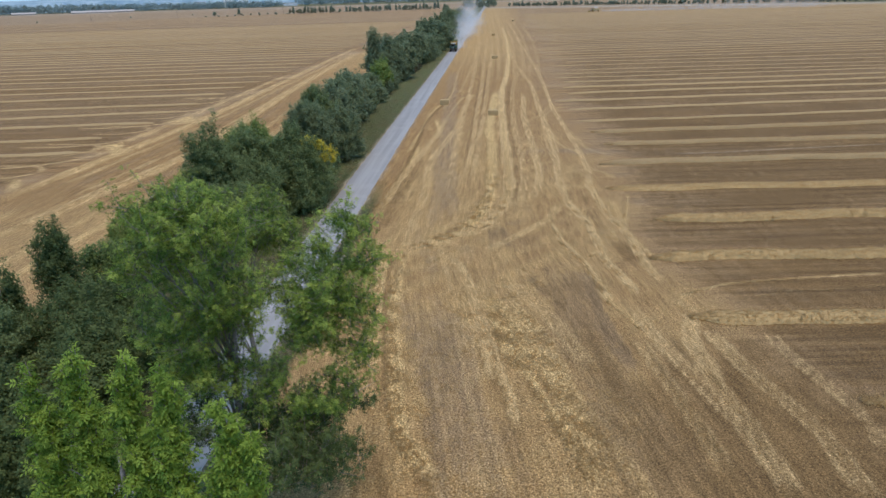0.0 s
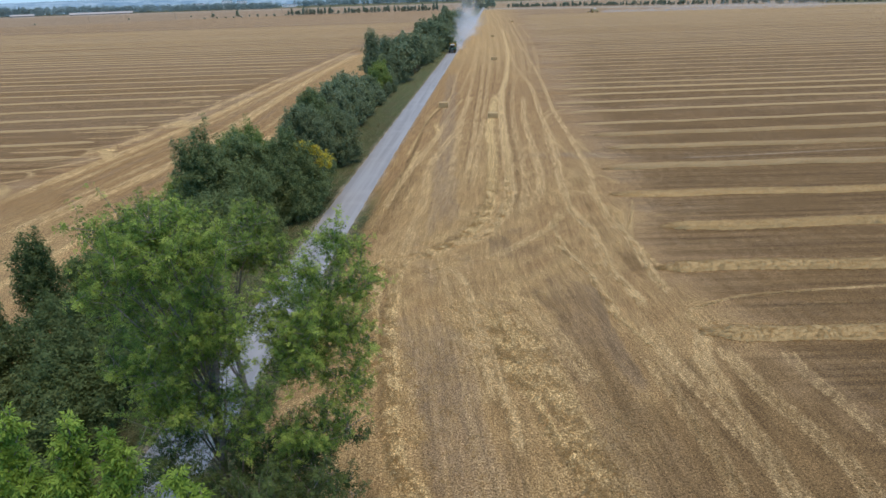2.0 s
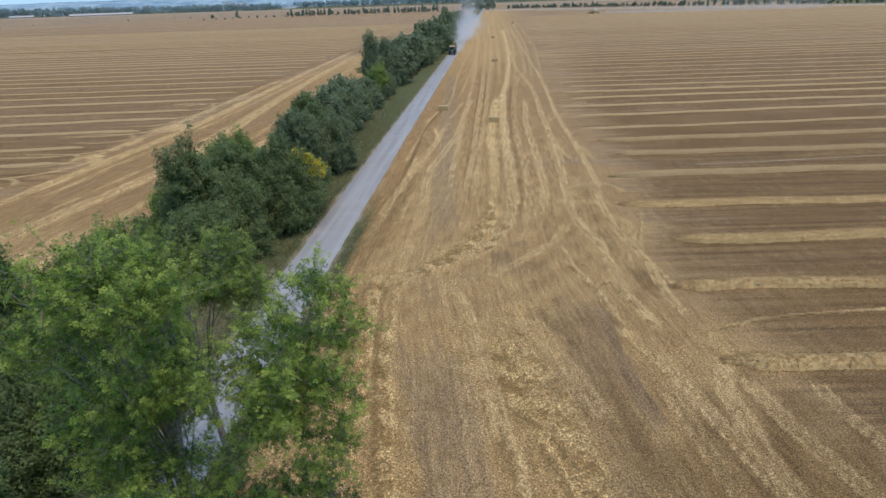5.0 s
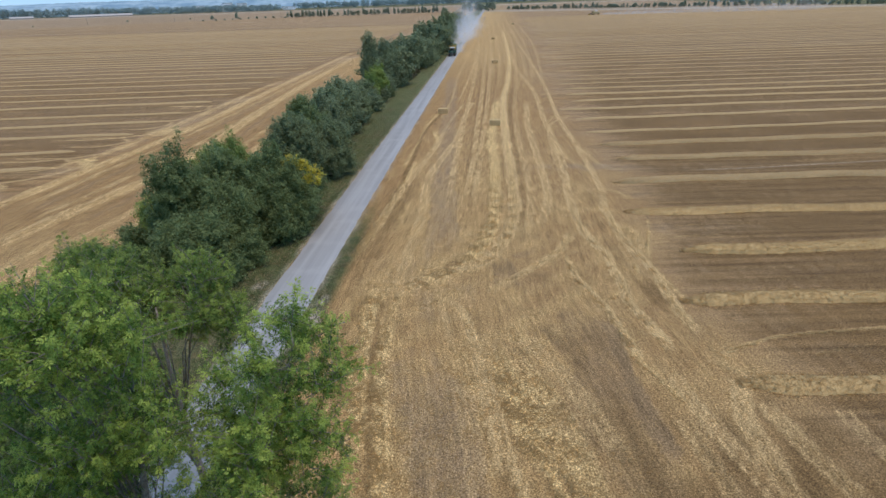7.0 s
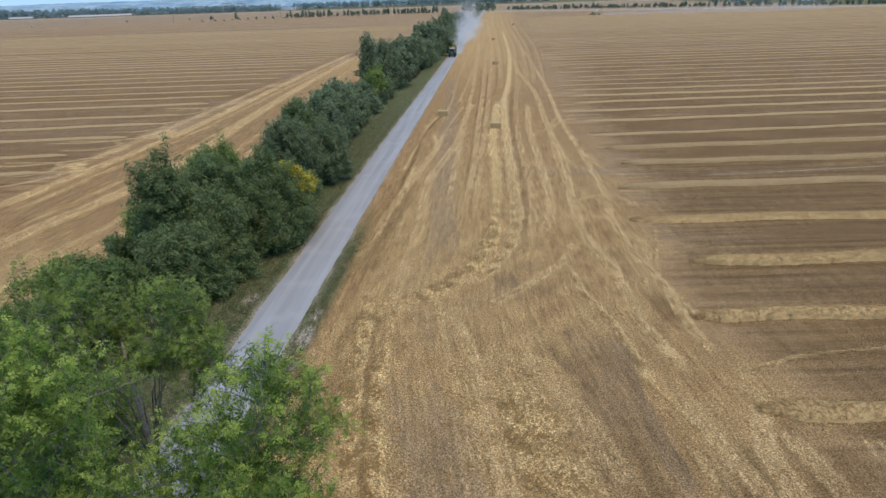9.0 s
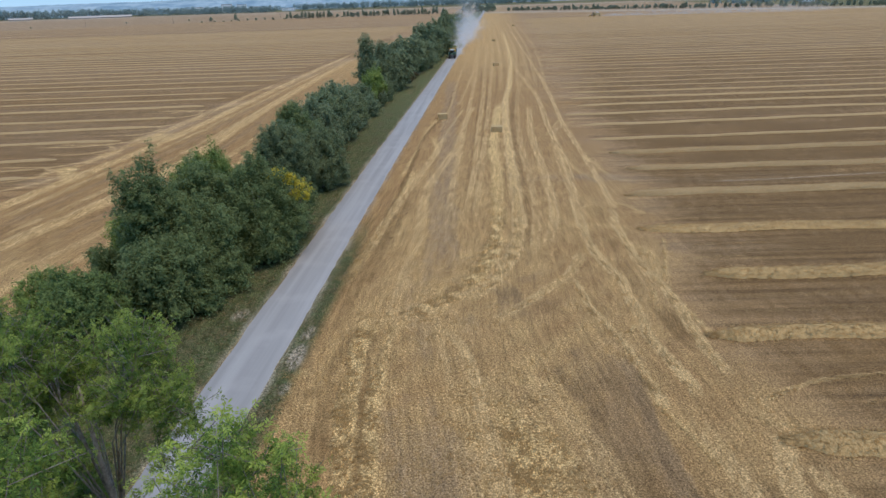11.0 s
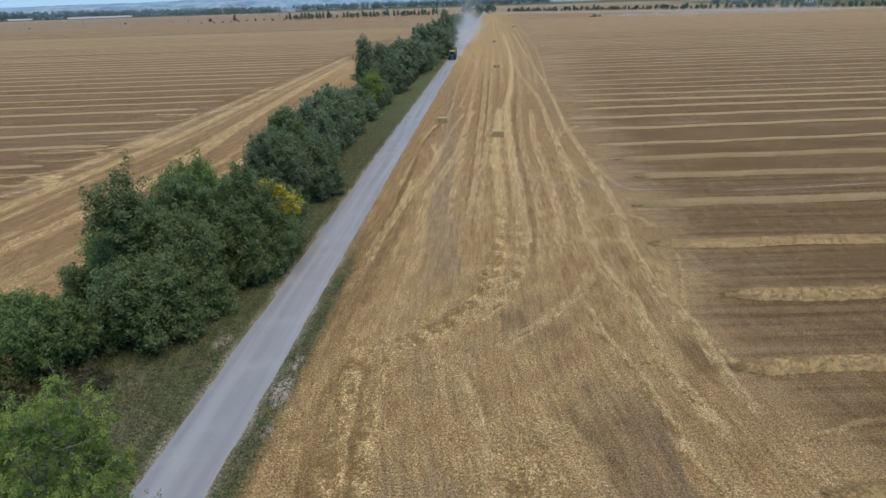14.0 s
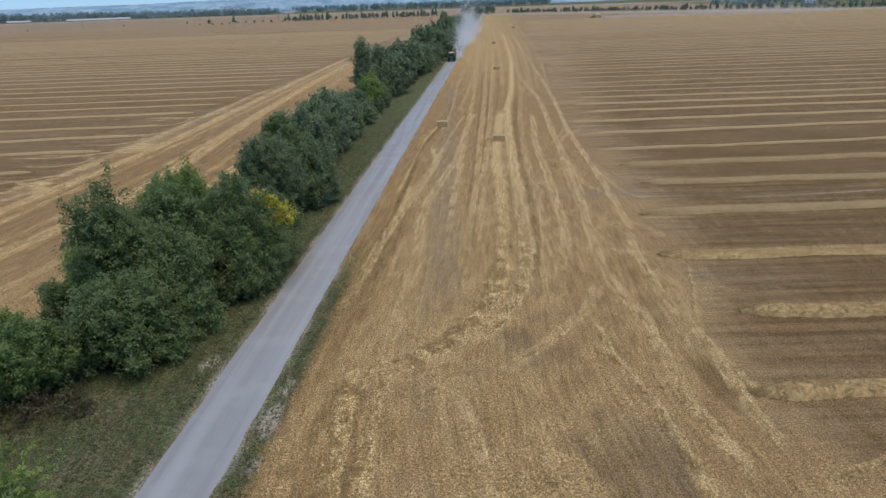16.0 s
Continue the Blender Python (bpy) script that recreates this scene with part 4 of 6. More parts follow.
patch(18, 88, 5, 2.0, dark=0.35)
patch(30, 99, 16, 2.0, dark=0.35)
trail([(22.6, 79.0), (30.2, 80.1), (38.6, 81.8), (60, 85.6)], 0.3, straw=1.0, earth=0.7)
trail([(23.4, 81.5), (29.5, 82.5), (39.7, 83.9), (60, 87.4)], 0.25, straw=0.8)
trail([(14, 81.5), (19, 81.8), (24, 82.2)], 0.3, straw=0.5)
trail([(15.3, 69.9), (18.5, 70.3), (21.5, 70.6)], 0.3, straw=0.7)
trail([(15.5, 60.3), (19, 60.9), (22.6, 61.2)], 0.25, straw=0.7)
trail([(14.6, 57.6), (19, 58.3)], 0.3, straw=0.6)
# the rows of straw: place of the near end and slope of each
EAST_ROWS = [(19.3, 27.6, 0.07), (13.0, 36.2, 0.07), (12.4, 46.1, 0.095), (14.7, 54.8, 0.09), (11.8, 64.0, 0.06), (12.2, 73.6, 0.11), (14.4, 83.6, 0.125), (13.4, 91.9, 0.145),
             (12.0, 100.5, 0.135), (11.8, 111.3, 0.125), (9.8, 120.3, 0.115), (13.0, 129.4, 0.128), (12.5, 137.4, 0.128), (13.0, 146.0, 0.105), (12.0, 154.8, 0.1), (12.5, 162.6, 0.08)]
for x0, y0, slope in EAST_ROWS:
    # dark bands along each row: row shadow put into the ground colour
    for away, width, amounts in ((2.6, 0.4, {"straw": 0.32}), (4.4, 0.4, {"straw": 0.2}), (5.6, 0.6, {"soil": 0.3}), (-1.3, 0.9, {"dark": 0.8}), (1.7, 0.7, {"dark": 0.6})):
        if y0 > 40 or away < 0:
            trail([(x, y0 + away + slope * (x - x0) + 0.25 * math.sin(x + 3 * away)) for x in (x0 + 2.5, x0 + 14, x0 + 30, x0 + 52)], width, **amounts)
# the strip beyond the hedge
for line, w, s in (([(-37.1, 53), (-35.9, 57), (-35.4, 68), (-36.4, 90), (-40, 130)], 1.0, 0.6),
                   ([(-39.6, 50), (-38.8, 62), (-38.4, 78), (-40.0, 100), (-44, 140), (-49, 200)], 0.8, 0.5),
                   ([(-46.4, 50), (-45.4, 62), (-44.2, 72), (-43.9, 83), (-45.4, 99), (-47.9, 118), (-52, 160), (-58, 240)], 1.9, 0.8),
                   ([(-48, 60), (-47.2, 75), (-47, 90), (-49, 118), (-53.5, 170)], 0.6, 0.5),
                   ([(-52.6, 60), (-52.2, 78), (-52, 95), (-52.6, 115), (-56, 170), (-60, 240)], 0.8, 0.5),
                   ([(-55.6, 60), (-55.2, 74), (-54.9, 82), (-54.5, 93), (-54.7, 108), (-56.1, 131), (-60, 190), (-64, 260)], 1.7, 0.8),
                   ([(-61.4, 81), (-58.7, 87), (-58.8, 99), (-59.4, 120), (-62, 170)], 1.3, 0.55)):
    trail(line, w, 0.3 if w > 1.1 else 0.12, straw=0.5 * s, worn=s)
for line in ([(-42.6, 59), (-41.5, 66), (-41.3, 82), (-42.8, 99), (-46, 125)], [(-50.3, 60), (-50.1, 76), (-49.8, 88), (-50.6, 106), (-54, 150)]):
    trail(line, 1.5, soil=0.32)
    trail([(x - 1.0, y) for x, y in line], 0.5, dark=0.4)
patch(-58, 104, 3.2, 3.0, straw=0.6)
patch(-42, 42, 12, 17, straw=0.28)
for x in (-38.5, -41.5, -47, -51):
    trail([(x + 1.5, 24), (x + 0.4, 38), (x, 56)], 1.1, 0.1, straw=0.65)
patch(-46, 90, 10, 70, dark=0.24)
trail([(-57, 62), (-60, 66), (-66, 68.5)], 1.4, straw=0.6)
trail([(-55, 80), (-59, 84), (-62, 86)], 2.0, straw=0.6)
patch(-58.5, 84.2, 1.2, 0.9, straw=1.0)
for y0, r in ((70, 3.0), (82, 3.6), (96, 3.2), (110, 4.0), (126, 4.0)):
    x0 = -60 - 0.02 * y0
    trail([(x0 - 6, y0 - r), (x0 - 1, y0 - r * 0.9), (x0 + 1.5, y0), (x0 - 1, y0 + r * 0.9), (x0 - 9, y0 + r)], 0.7, worn=0.7)
    trail([(x0 - 12, y0 + 1.5), (x0 - 4, y0 + 2.2), (x0 + 2, y0 + 6), (x0 + 4.5, y0 + 12)], 0.7, worn=0.9)
# pale bare spots beside the road
patch(-12.5, 42.0, 0.5, 1.2, earth=1.5)
patch(-12.7, 44.6, 0.35, 0.8, earth=1.0)
patch(-12.2, 38.6, 0.28, 0.5, earth=0.9)
patch(-18.2, 46.7, 0.5, 0.7, earth=0.9)
patch(-20.5, 38, 2.6, 1.4, earth=0.12)
patch(-22.5, 42.5, 2.6, 1.2, earth=0.15)


# far headland paled: haze put into the colour as extra straw cover
FIELD["straw"] = np.maximum(FIELD["straw"], 0.3 * FIELD["headland"] * smooth_step((PY - 130) / 120) * smooth_step((PX + 60) / 3))
FIELD["worn"] *= 1 - 0.42 * smooth_step((PX - 9) / 4) * smooth_step((36 - PY) / 5)
FIELD["worn"] *= np.clip(1.15 - (PY - 80) / 300, 0.7, 1)


def build_ground():
    rows, cols = PX.shape
    rise = FIELD["rise"] * (0.5 + 0.5 * wobble(np.stack([PX.ravel(), PY.ravel(), 0 * PX.ravel()], 1) * 1.2, 3).reshape(PX.shape).clip(-1, 1))
    rough = wobble(np.stack([PX.ravel() * 2.1, PY.ravel() * 2.1, 0 * PX.ravel()], 1), 8).reshape(PX.shape) * 0.025
    near = ((PY < 220) & (np.abs(OFF) > 1.9)).astype(float)
    height = (rise + rough + 0.03) * near - 0.03
    verts = np.stack([PX.ravel(), PY.ravel(), height.ravel()], 1)
    i = np.arange(rows * cols).reshape(rows, cols)
    quads = np.stack([i[:-1, :-1], i[:-1, 1:], i[1:, 1:], i[1:, :-1]], -1).reshape(-1, 4)
    me = mesh_from("ground", verts, quads, M_GROUND, True)
    for name, values in FIELD.items():
        if name != "rise":
            me.attributes.new(name, "FLOAT", "POINT").data.foreach_set("value", values.ravel().astype(np.float32))
    return tagged(new("ground", me), "harvested wheat field with brown stubble and straw tracks", "field", kind="structure")


build_ground()


def build_road():
    ys = np.concatenate([np.arange(-60, 140, 1.0), np.arange(140, 1600, 8.0)])
    prof = [(-1.75, -0.05), (-1.55, 0.03), (-0.8, 0.055), (0, 0.065), (0.8, 0.055), (1.55, 0.03), (1.75, -0.05)]
    rng = np.random.default_rng(4)
    verts = []
    for y in ys:
        e = rng.uniform(-0.07, 0.07, 2)
        for k, (x, z) in enumerate(prof):
            verts.append((road_x(y) + x + (e[0] if k < 2 else e[1] if k > 4 else 0), y, z))
    i = np.arange(len(verts)).reshape(len(ys), len(prof))
    quads = np.stack([i[:-1, :-1], i[:-1, 1:], i[1:, 1:], i[1:, :-1]], -1).reshape(-1, 4)
    tagged(new("road", mesh_from("road", verts, quads, M_ROAD, True)), "narrow grey farm road with worn crumbling edges", "road", kind="structure")


build_road()


def windrow(x0, x1, at, slope, width, height, seed, stalks=0, step=0.32):
    """A long low heap of straw lying across the field."""
    rng = np.random.default_rng(seed)
    xs = np.arange(x0, x1, step)
    t = np.linspace(-1, 1, 9)
    X = np.repeat(xs[:, None], 9, 1)
    drift = 0.5 * np.sin(xs * 0.06 + seed) + 0.16 * np.sin(xs * 0.4 + 2 * seed)
    w = width * (1 + 0.07 * np.sin(xs * 0.8 + seed) + rng.uniform(-0.07, 0.07, len(xs)))
    ends = np.clip(np.minimum(xs - x0, x1 - xs) / 2.0, 0.12, 1) ** 0.6
    Y = at + slope * X + drift[:, None] + t * 0.5 * (w * ends)[:, None] + rng.normal(0, 0.04, X.shape) * ends[:, None]
    Z = height * ends[:, None] * (1 - t ** 2) ** 0.8 * (1 + rng.uniform(-0.12, 0.12, X.shape)) + np.where(np.abs(t) > 0.99, -0.06, 0.02)
    i = np.arange(X.size).reshape(X.shape)
    quads = np.stack([i[:-1, :-1], i[1:, :-1], i[1:, 1:], i[:-1, 1:]], -1).reshape(-1, 4)
    me = mesh_from("straw_windrow", np.stack([X.ravel(), Y.ravel(), Z.ravel()], 1), quads, M_STRAW if at < 70 and x0 > 0 else M_STRAW_HAZED, True)
    row = tagged(new("straw_windrow", me), "long low windrow of cut straw on the stubble", "windrow", "rows of straw in the field")
    if stalks:
        m = int(stalks * (min(x1, x0 + 55) - x0))
        i, j = rng.integers(0, min(len(xs), int(55 / 0.32)), m), rng.integers(0, 9, m)
        c = np.stack([X[i, j] + rng.uniform(-0.2, 0.2, m), Y[i, j] + rng.normal(0, 0.16, m), np.maximum(Z[i, j], 0.0) + rng.uniform(0.0, 0.06, m)], 1)
        a = rng.uniform(0, np.pi, m)
        way = np.stack([np.cos(a), np.sin(a), rng.uniform(-0.3, 0.5, m)], 1) * rng.uniform(0.08, 0.2, m)[:, None]
        side = np.stack([-np.sin(a), np.cos(a), rng.uniform(-0.3, 0.3, m)], 1) * 0.012
        q = np.stack([c - way - side, c + way - side, c + way + side, c - way + side], 1).reshape(-1, 3)
        loose = new("straw_fringe", mesh_from("straw_fringe", q, np.arange(len(q)).reshape(-1, 4), L_LITTER))
        loose.parent = row
        tagged(loose, kind="stuff")
    return row


wr = random.Random(14)
while EAST_ROWS[-1][1] < 620:
    y0 = EAST_ROWS[-1][1] + wr.uniform(7.2, 10.4)
    EAST_ROWS.append((float(np.interp(y0, *EDGE_AT)) + wr.uniform(2, 14), y0, wr.uniform(0.07, 0.11)))
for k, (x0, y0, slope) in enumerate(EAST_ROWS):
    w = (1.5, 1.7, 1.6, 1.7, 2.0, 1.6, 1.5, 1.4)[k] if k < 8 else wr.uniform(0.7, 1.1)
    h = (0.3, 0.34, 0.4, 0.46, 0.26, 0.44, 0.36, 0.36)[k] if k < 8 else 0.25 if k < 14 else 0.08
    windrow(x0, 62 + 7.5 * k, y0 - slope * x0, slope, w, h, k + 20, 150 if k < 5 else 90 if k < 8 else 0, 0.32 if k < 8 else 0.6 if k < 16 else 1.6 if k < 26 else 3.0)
WEST_ROWS = [(79.0, 0.16), (88.6, 0.15), (100.4, 0.14), (111.6, 0.2), (121.0, 0.16), (135.2, 0.18), (146.2, 0.15)]
while WEST_ROWS[-1][0] < 520:
    WEST_ROWS.append((WEST_ROWS[-1][0] + wr.uniform(9, 13), wr.uniform(0.09, 0.13)))
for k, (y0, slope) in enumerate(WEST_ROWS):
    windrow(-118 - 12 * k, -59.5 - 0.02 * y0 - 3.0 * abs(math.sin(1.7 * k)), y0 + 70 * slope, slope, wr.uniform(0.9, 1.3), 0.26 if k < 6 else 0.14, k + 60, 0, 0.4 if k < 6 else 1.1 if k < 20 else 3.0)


def litter(name, count, area, mask, size, width, material, seed, lift, label, category, upright=0.25, power=1.0):
    """Loose stalks or blades strewn where a cover of the field lies."""
    rng = np.random.default_rng(seed)
    x, y = rng.uniform(area[0], area[2], count), area[1] + (area[3] - area[1]) * rng.random(count) ** 1.35
    i, j = np.clip(np.searchsorted(GY, y), 0, len(GY) - 1), np.clip(np.searchsorted(GX, x), 0, len(GX) - 1)
    tuft = wobble(np.stack([x * 2.0, y * 2.0, 0 * x], 1), seed)
    fade = np.clip((area[3] - y) / (0.4 * (area[3] - area[1])), 0, 1)
    keep = rng.random(count) < FIELD[mask][i, j] ** power * np.clip(0.55 + 0.6 * tuft, 0.1, 1) * fade
    keep &= np.abs(x - road_x(y)) > 2.0 + 0.3 * tuft
    x, y = x[keep], y[keep]
    z = (FIELD["rise"][i, j] * 0.6)[keep] + rng.uniform(0, lift, len(x))
    a = rng.uniform(0, 2 * np.pi, len(x))
    way = np.stack([np.cos(a), np.sin(a), rng.uniform(0, upright * 2, len(x))], 1)
    way /= np.linalg.norm(way, axis=1)[:, None]
    side = np.stack([-np.sin(a), np.cos(a), rng.uniform(-0.4, 0.4, len(x))], 1)
    c, l, w = np.stack([x, y, z], 1), (size * rng.uniform(0.6, 1.5, len(x)))[:, None], width * 0.5
    q = np.stack([c - 0.5 * l * way - w * side, c + 0.5 * l * way - w * side, c + 0.5 * l * way + w * side, c - 0.5 * l * way + w * side], 1).reshape(-1, 3)
    q[:, 2] = np.maximum(q[:, 2], 0.0)
    return tagged(new(name, mesh_from(name, q, np.arange(len(q)).reshape(-1, 4), material)), label, category, kind="stuff")


litter("loose_straw", 900000, (-14, 17, 24, 90), "straw", 0.17, 0.018, L_LITTER, 71, 0.07, "loose pale straw stalks strewn on the stubble", "straw", 0.25, 1.7)
litter("dry_grass", 60000, (-34, 28, -10, 130), "grass", 0.22, 0.03, L_HAY, 74, 0.05, "dry straw-coloured grass on the road verge", "grass", 0.4, 1.0)
litter("verge_grass", 200000, (-34, 24, -10, 150), "grass", 0.17, 0.04, L_GRASS, 72, 0.03, "short half-dry grass on the road verge", "grass", 0.45)


# ---- trees and bushes ----
def stand(ob, x, y, turn=0.0, scale=1.0):
    ob.matrix_basis = pose(x, y, 0, 0, 0, turn) @ Matrix.Scale(scale, 4)
    return ob


# tall tree beside the road that the camera passes over
LOBES = [(-0.2, -1.4, 13.3, 1.1, 1.1, 0.9), (1.0, -0.6, 13.1, 1.2, 1.2, 0.9), (1.9, -0.2, 12.3, 1.0, 1.1, 0.8), (-0.9, -0.8, 12.0, 1.1, 1.2, 0.9),
         (0.5, 0.3, 11.4, 1.2, 1.2, 0.9), (1.9, -0.9, 10.6, 1.1, 1.1, 0.9), (-1.0, 0.2, 10.0, 1.2, 1.2, 0.9), (0.7, -1.0, 9.4, 1.2, 1.2, 0.9),
         (-1.5, -0.3, 8.2, 1.1, 1.2, 0.9), (0.6, 0.4, 7.6, 1.2, 1.2, 0.9), (-1.2, 0.5, 6.2, 1.2, 1.2, 0.9), (-0.4, -0.8, 4.9, 1.2, 1.2, 0.9)]
LOBES += [(5.6, 0.5, 12.4, 0.6, 0.7, 0.7), (5.2, 0.4, 11.4, 0.8, 0.9, 0.8), (6.0, 0.8, 10.4, 0.9, 1.1, 0.8), (6.3, 0.8, 12.1, 0.35, 0.4, 0.4), (5.3, -0.6, 10.6, 0.8, 0.8, 0.7), (3.9, 0.3, 10.9, 0.45, 0.5, 0.5), (3.4, 0.0, 10.0, 0.5, 0.6, 0.6), (4.1, 0.2, 9.2, 0.8, 0.8, 0.7), (4.8, 0.9, 9.0, 0.9, 0.9, 0.8), (4.9, -0.4, 9.6, 1.0, 1.1, 0.9),
          (6.0, 0.2, 8.8, 0.9, 1.0, 0.8), (4.4, 0.4, 8.2, 1.1, 1.2, 0.9), (5.7, 0.4, 7.2, 1.0, 1.1, 0.8), (5.2, 0.0, 5.9, 1.1, 1.1, 0.8),
          (3.2, -0.8, 5.8, 1.2, 1.2, 0.9), (1.6, 0.2, 6.2, 1.2, 1.2, 0.9), (4.4, -0.1, 4.5, 1.1, 1.2, 0.8), (2.6, 0.4, 4.0, 1.1, 1.2, 0.7), (1.0, 0.2, 3.8, 1.1, 1.1, 0.7)]
LOBES += [(-0.8, -1.4, 5.0, 1.1, 1.1, 0.9), (-0.2, -1.2, 6.8, 1.0, 1.0, 0.8), (0.2, -0.9, 8.4, 1.0, 1.0, 0.8)]
LOBES += [(2.8, -0.9, 3.0, 1.3, 1.2, 0.9), (4.3, -0.4, 2.9, 1.2, 1.1, 0.9), (2.2, -2.2, 3.6, 1.2, 1.1, 0.9), (4.6, -1.8, 4.2, 1.1, 1.1, 0.9), (3.4, -2.8, 4.2, 1.1, 1.0, 0.9),
          (1.4, -0.2, 2.4, 1.2, 1.2, 0.8), (4.2, 0.8, 1.9, 1.1, 1.1, 0.8), (3.2, -3.6, 5.0, 0.9, 0.9, 0.8)]
# low lobes split off the crown; their shade is painted into darker leaves
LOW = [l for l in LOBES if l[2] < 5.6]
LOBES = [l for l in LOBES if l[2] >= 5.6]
stand(plant("bush", feather([(a - 0.2, b, c, 1.1 * d, 1.1 * e, 1.1 * f) for a, b, c, d, e, f in LOW], 6, 7, 0.6), 13000, 0.15, L_LOW_SHADE, 6, "lower crown and understorey of the tall tree, shade painted into dark leaves", "bush", 0.12,
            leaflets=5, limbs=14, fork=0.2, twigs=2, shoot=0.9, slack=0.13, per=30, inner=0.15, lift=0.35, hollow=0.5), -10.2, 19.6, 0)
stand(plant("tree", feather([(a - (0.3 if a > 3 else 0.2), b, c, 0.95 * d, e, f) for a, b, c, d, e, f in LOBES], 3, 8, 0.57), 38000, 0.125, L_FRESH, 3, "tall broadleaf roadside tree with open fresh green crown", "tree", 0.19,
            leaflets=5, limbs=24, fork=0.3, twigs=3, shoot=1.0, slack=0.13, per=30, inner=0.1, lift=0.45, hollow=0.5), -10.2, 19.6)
LOBES = [(0.9, 0.0, 11.0, 1.0, 1.1, 0.9), (2.1, -0.2, 10.4, 0.9, 1.0, 0.8), (-0.2, 1.6, 10.5, 1.0, 1.1, 0.9), (-2.7, -0.2, 11.4, 1.0, 1.1, 0.9), (-1.3, -1.0, 10.8, 1.0, 1.0, 0.9),
         (0.0, -0.4, 9.9, 0.7, 0.8, 0.6), (2.6, -0.9, 9.3, 0.5, 0.5, 0.7), (1.4, 0.2, 9.7, 0.7, 0.7, 0.6), (-1.5, 1.0, 9.4, 1.0, 1.0, 0.8), (-2.9, 0.0, 8.8, 1.0, 1.0, 0.9),
         (-3.0, 1.0, 6.8, 0.9, 0.9, 0.8), (-2.6, 0.4, 5.4, 0.9, 0.9, 0.8), (-1.6, -0.8, 7.6, 0.6, 0.6, 0.6)]
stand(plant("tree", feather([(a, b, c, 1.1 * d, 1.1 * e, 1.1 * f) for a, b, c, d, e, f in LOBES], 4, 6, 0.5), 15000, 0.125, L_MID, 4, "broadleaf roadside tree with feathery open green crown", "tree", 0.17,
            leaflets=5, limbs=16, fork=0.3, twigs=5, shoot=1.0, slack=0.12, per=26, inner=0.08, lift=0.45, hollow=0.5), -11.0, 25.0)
LOBES = []
for sx, sy, tip, w in ((0.0, 1.0, 13.2, 1.0), (-0.85, 0.8, 12.9, 1.0), (1.1, 1.0, 13.1, 0.95), (1.95, 1.0, 12.9, 0.95), (3.05, 1.0, 12.15, 0.85), (3.55, 0.9, 11.7, 0.7), (0.5, -0.4, 10.6, 0.9), (2.4, 0.2, 10.4, 0.8)):
    for down, r, h in ((0.2, 0.12, 0.32), (0.7, 0.22, 0.42), (1.35, 0.32, 0.5), (2.05, 0.38, 0.55), (2.9, 0.42, 0.6), (3.8, 0.45, 0.6)):
        LOBES.append((sx + 0.12 * math.sin(7 * down + sx), sy - 0.12 * down, tip - down, 1.0 * w * r, 1.0 * w * r, h))
LOBES += [(0.8, -0.2, 7.4, 1.0, 1.0, 0.9)]
stand(plant("tree", LOBES, 22000, 0.14, L_BRIGHT, 8, "young broadleaf roadside tree with bright green leafy shoots", "tree", 0.22,
            leaflets=5, limbs=12, fork=0.3, twigs=1, shoot=0.26, slack=0.045, per=12, inner=0.25, lift=1.3, hollow=0.55), -7.9, 9.6)

# dark bushes and slim trees west of the road, near the start
for x, y, w, h, n, s in ((-24, 30, 4.2, 4.6, 26000, 1), (-20.8, 26.5, 3.4, 4.4, 20000, 2), (-28.8, 26.5, 4.0, 4.2, 20000, 3), (-23, 20, 4.2, 4.6, 16000, 4), (-19.4, 20.4, 2.5, 3.8, 15000, 5), (-19.8, 23.6, 2.4, 3.6, 12000, 6), (-17.8, 19.0, 1.8, 3.2, 9000, 7)):
    stand(plant("bush", dome(random.Random(s), w, w, h, 16), int(1.0 * n), 0.18, L_DARK if s != 3 else L_HEDGE, s + 30, "dense dark green hedgerow bush beside the road", "bush",
                0.10, limbs=5, shoot=1.2, slack=0.25, per=80, inner=0.3, hollow=0.75), x, y, 40 * s)
stand(plant("slim_tree", leaders(random.Random(5), 1.5, 6.5, 5), 13000, 0.16, L_DARK, 41, "slim dark poplar at the field edge", "tree", 0.11, limbs=5, shoot=0.8, slack=0.16, lift=1.4), -29.9, 35.2)
stand(plant("slim_tree", leaders(random.Random(6), 1.2, 5.0, 4), 8000, 0.16, L_DARK, 42, "slim dark poplar at the field edge", "tree", 0.10, limbs=5, shoot=0.8, slack=0.16, lift=1.4), -30.4, 31.0)

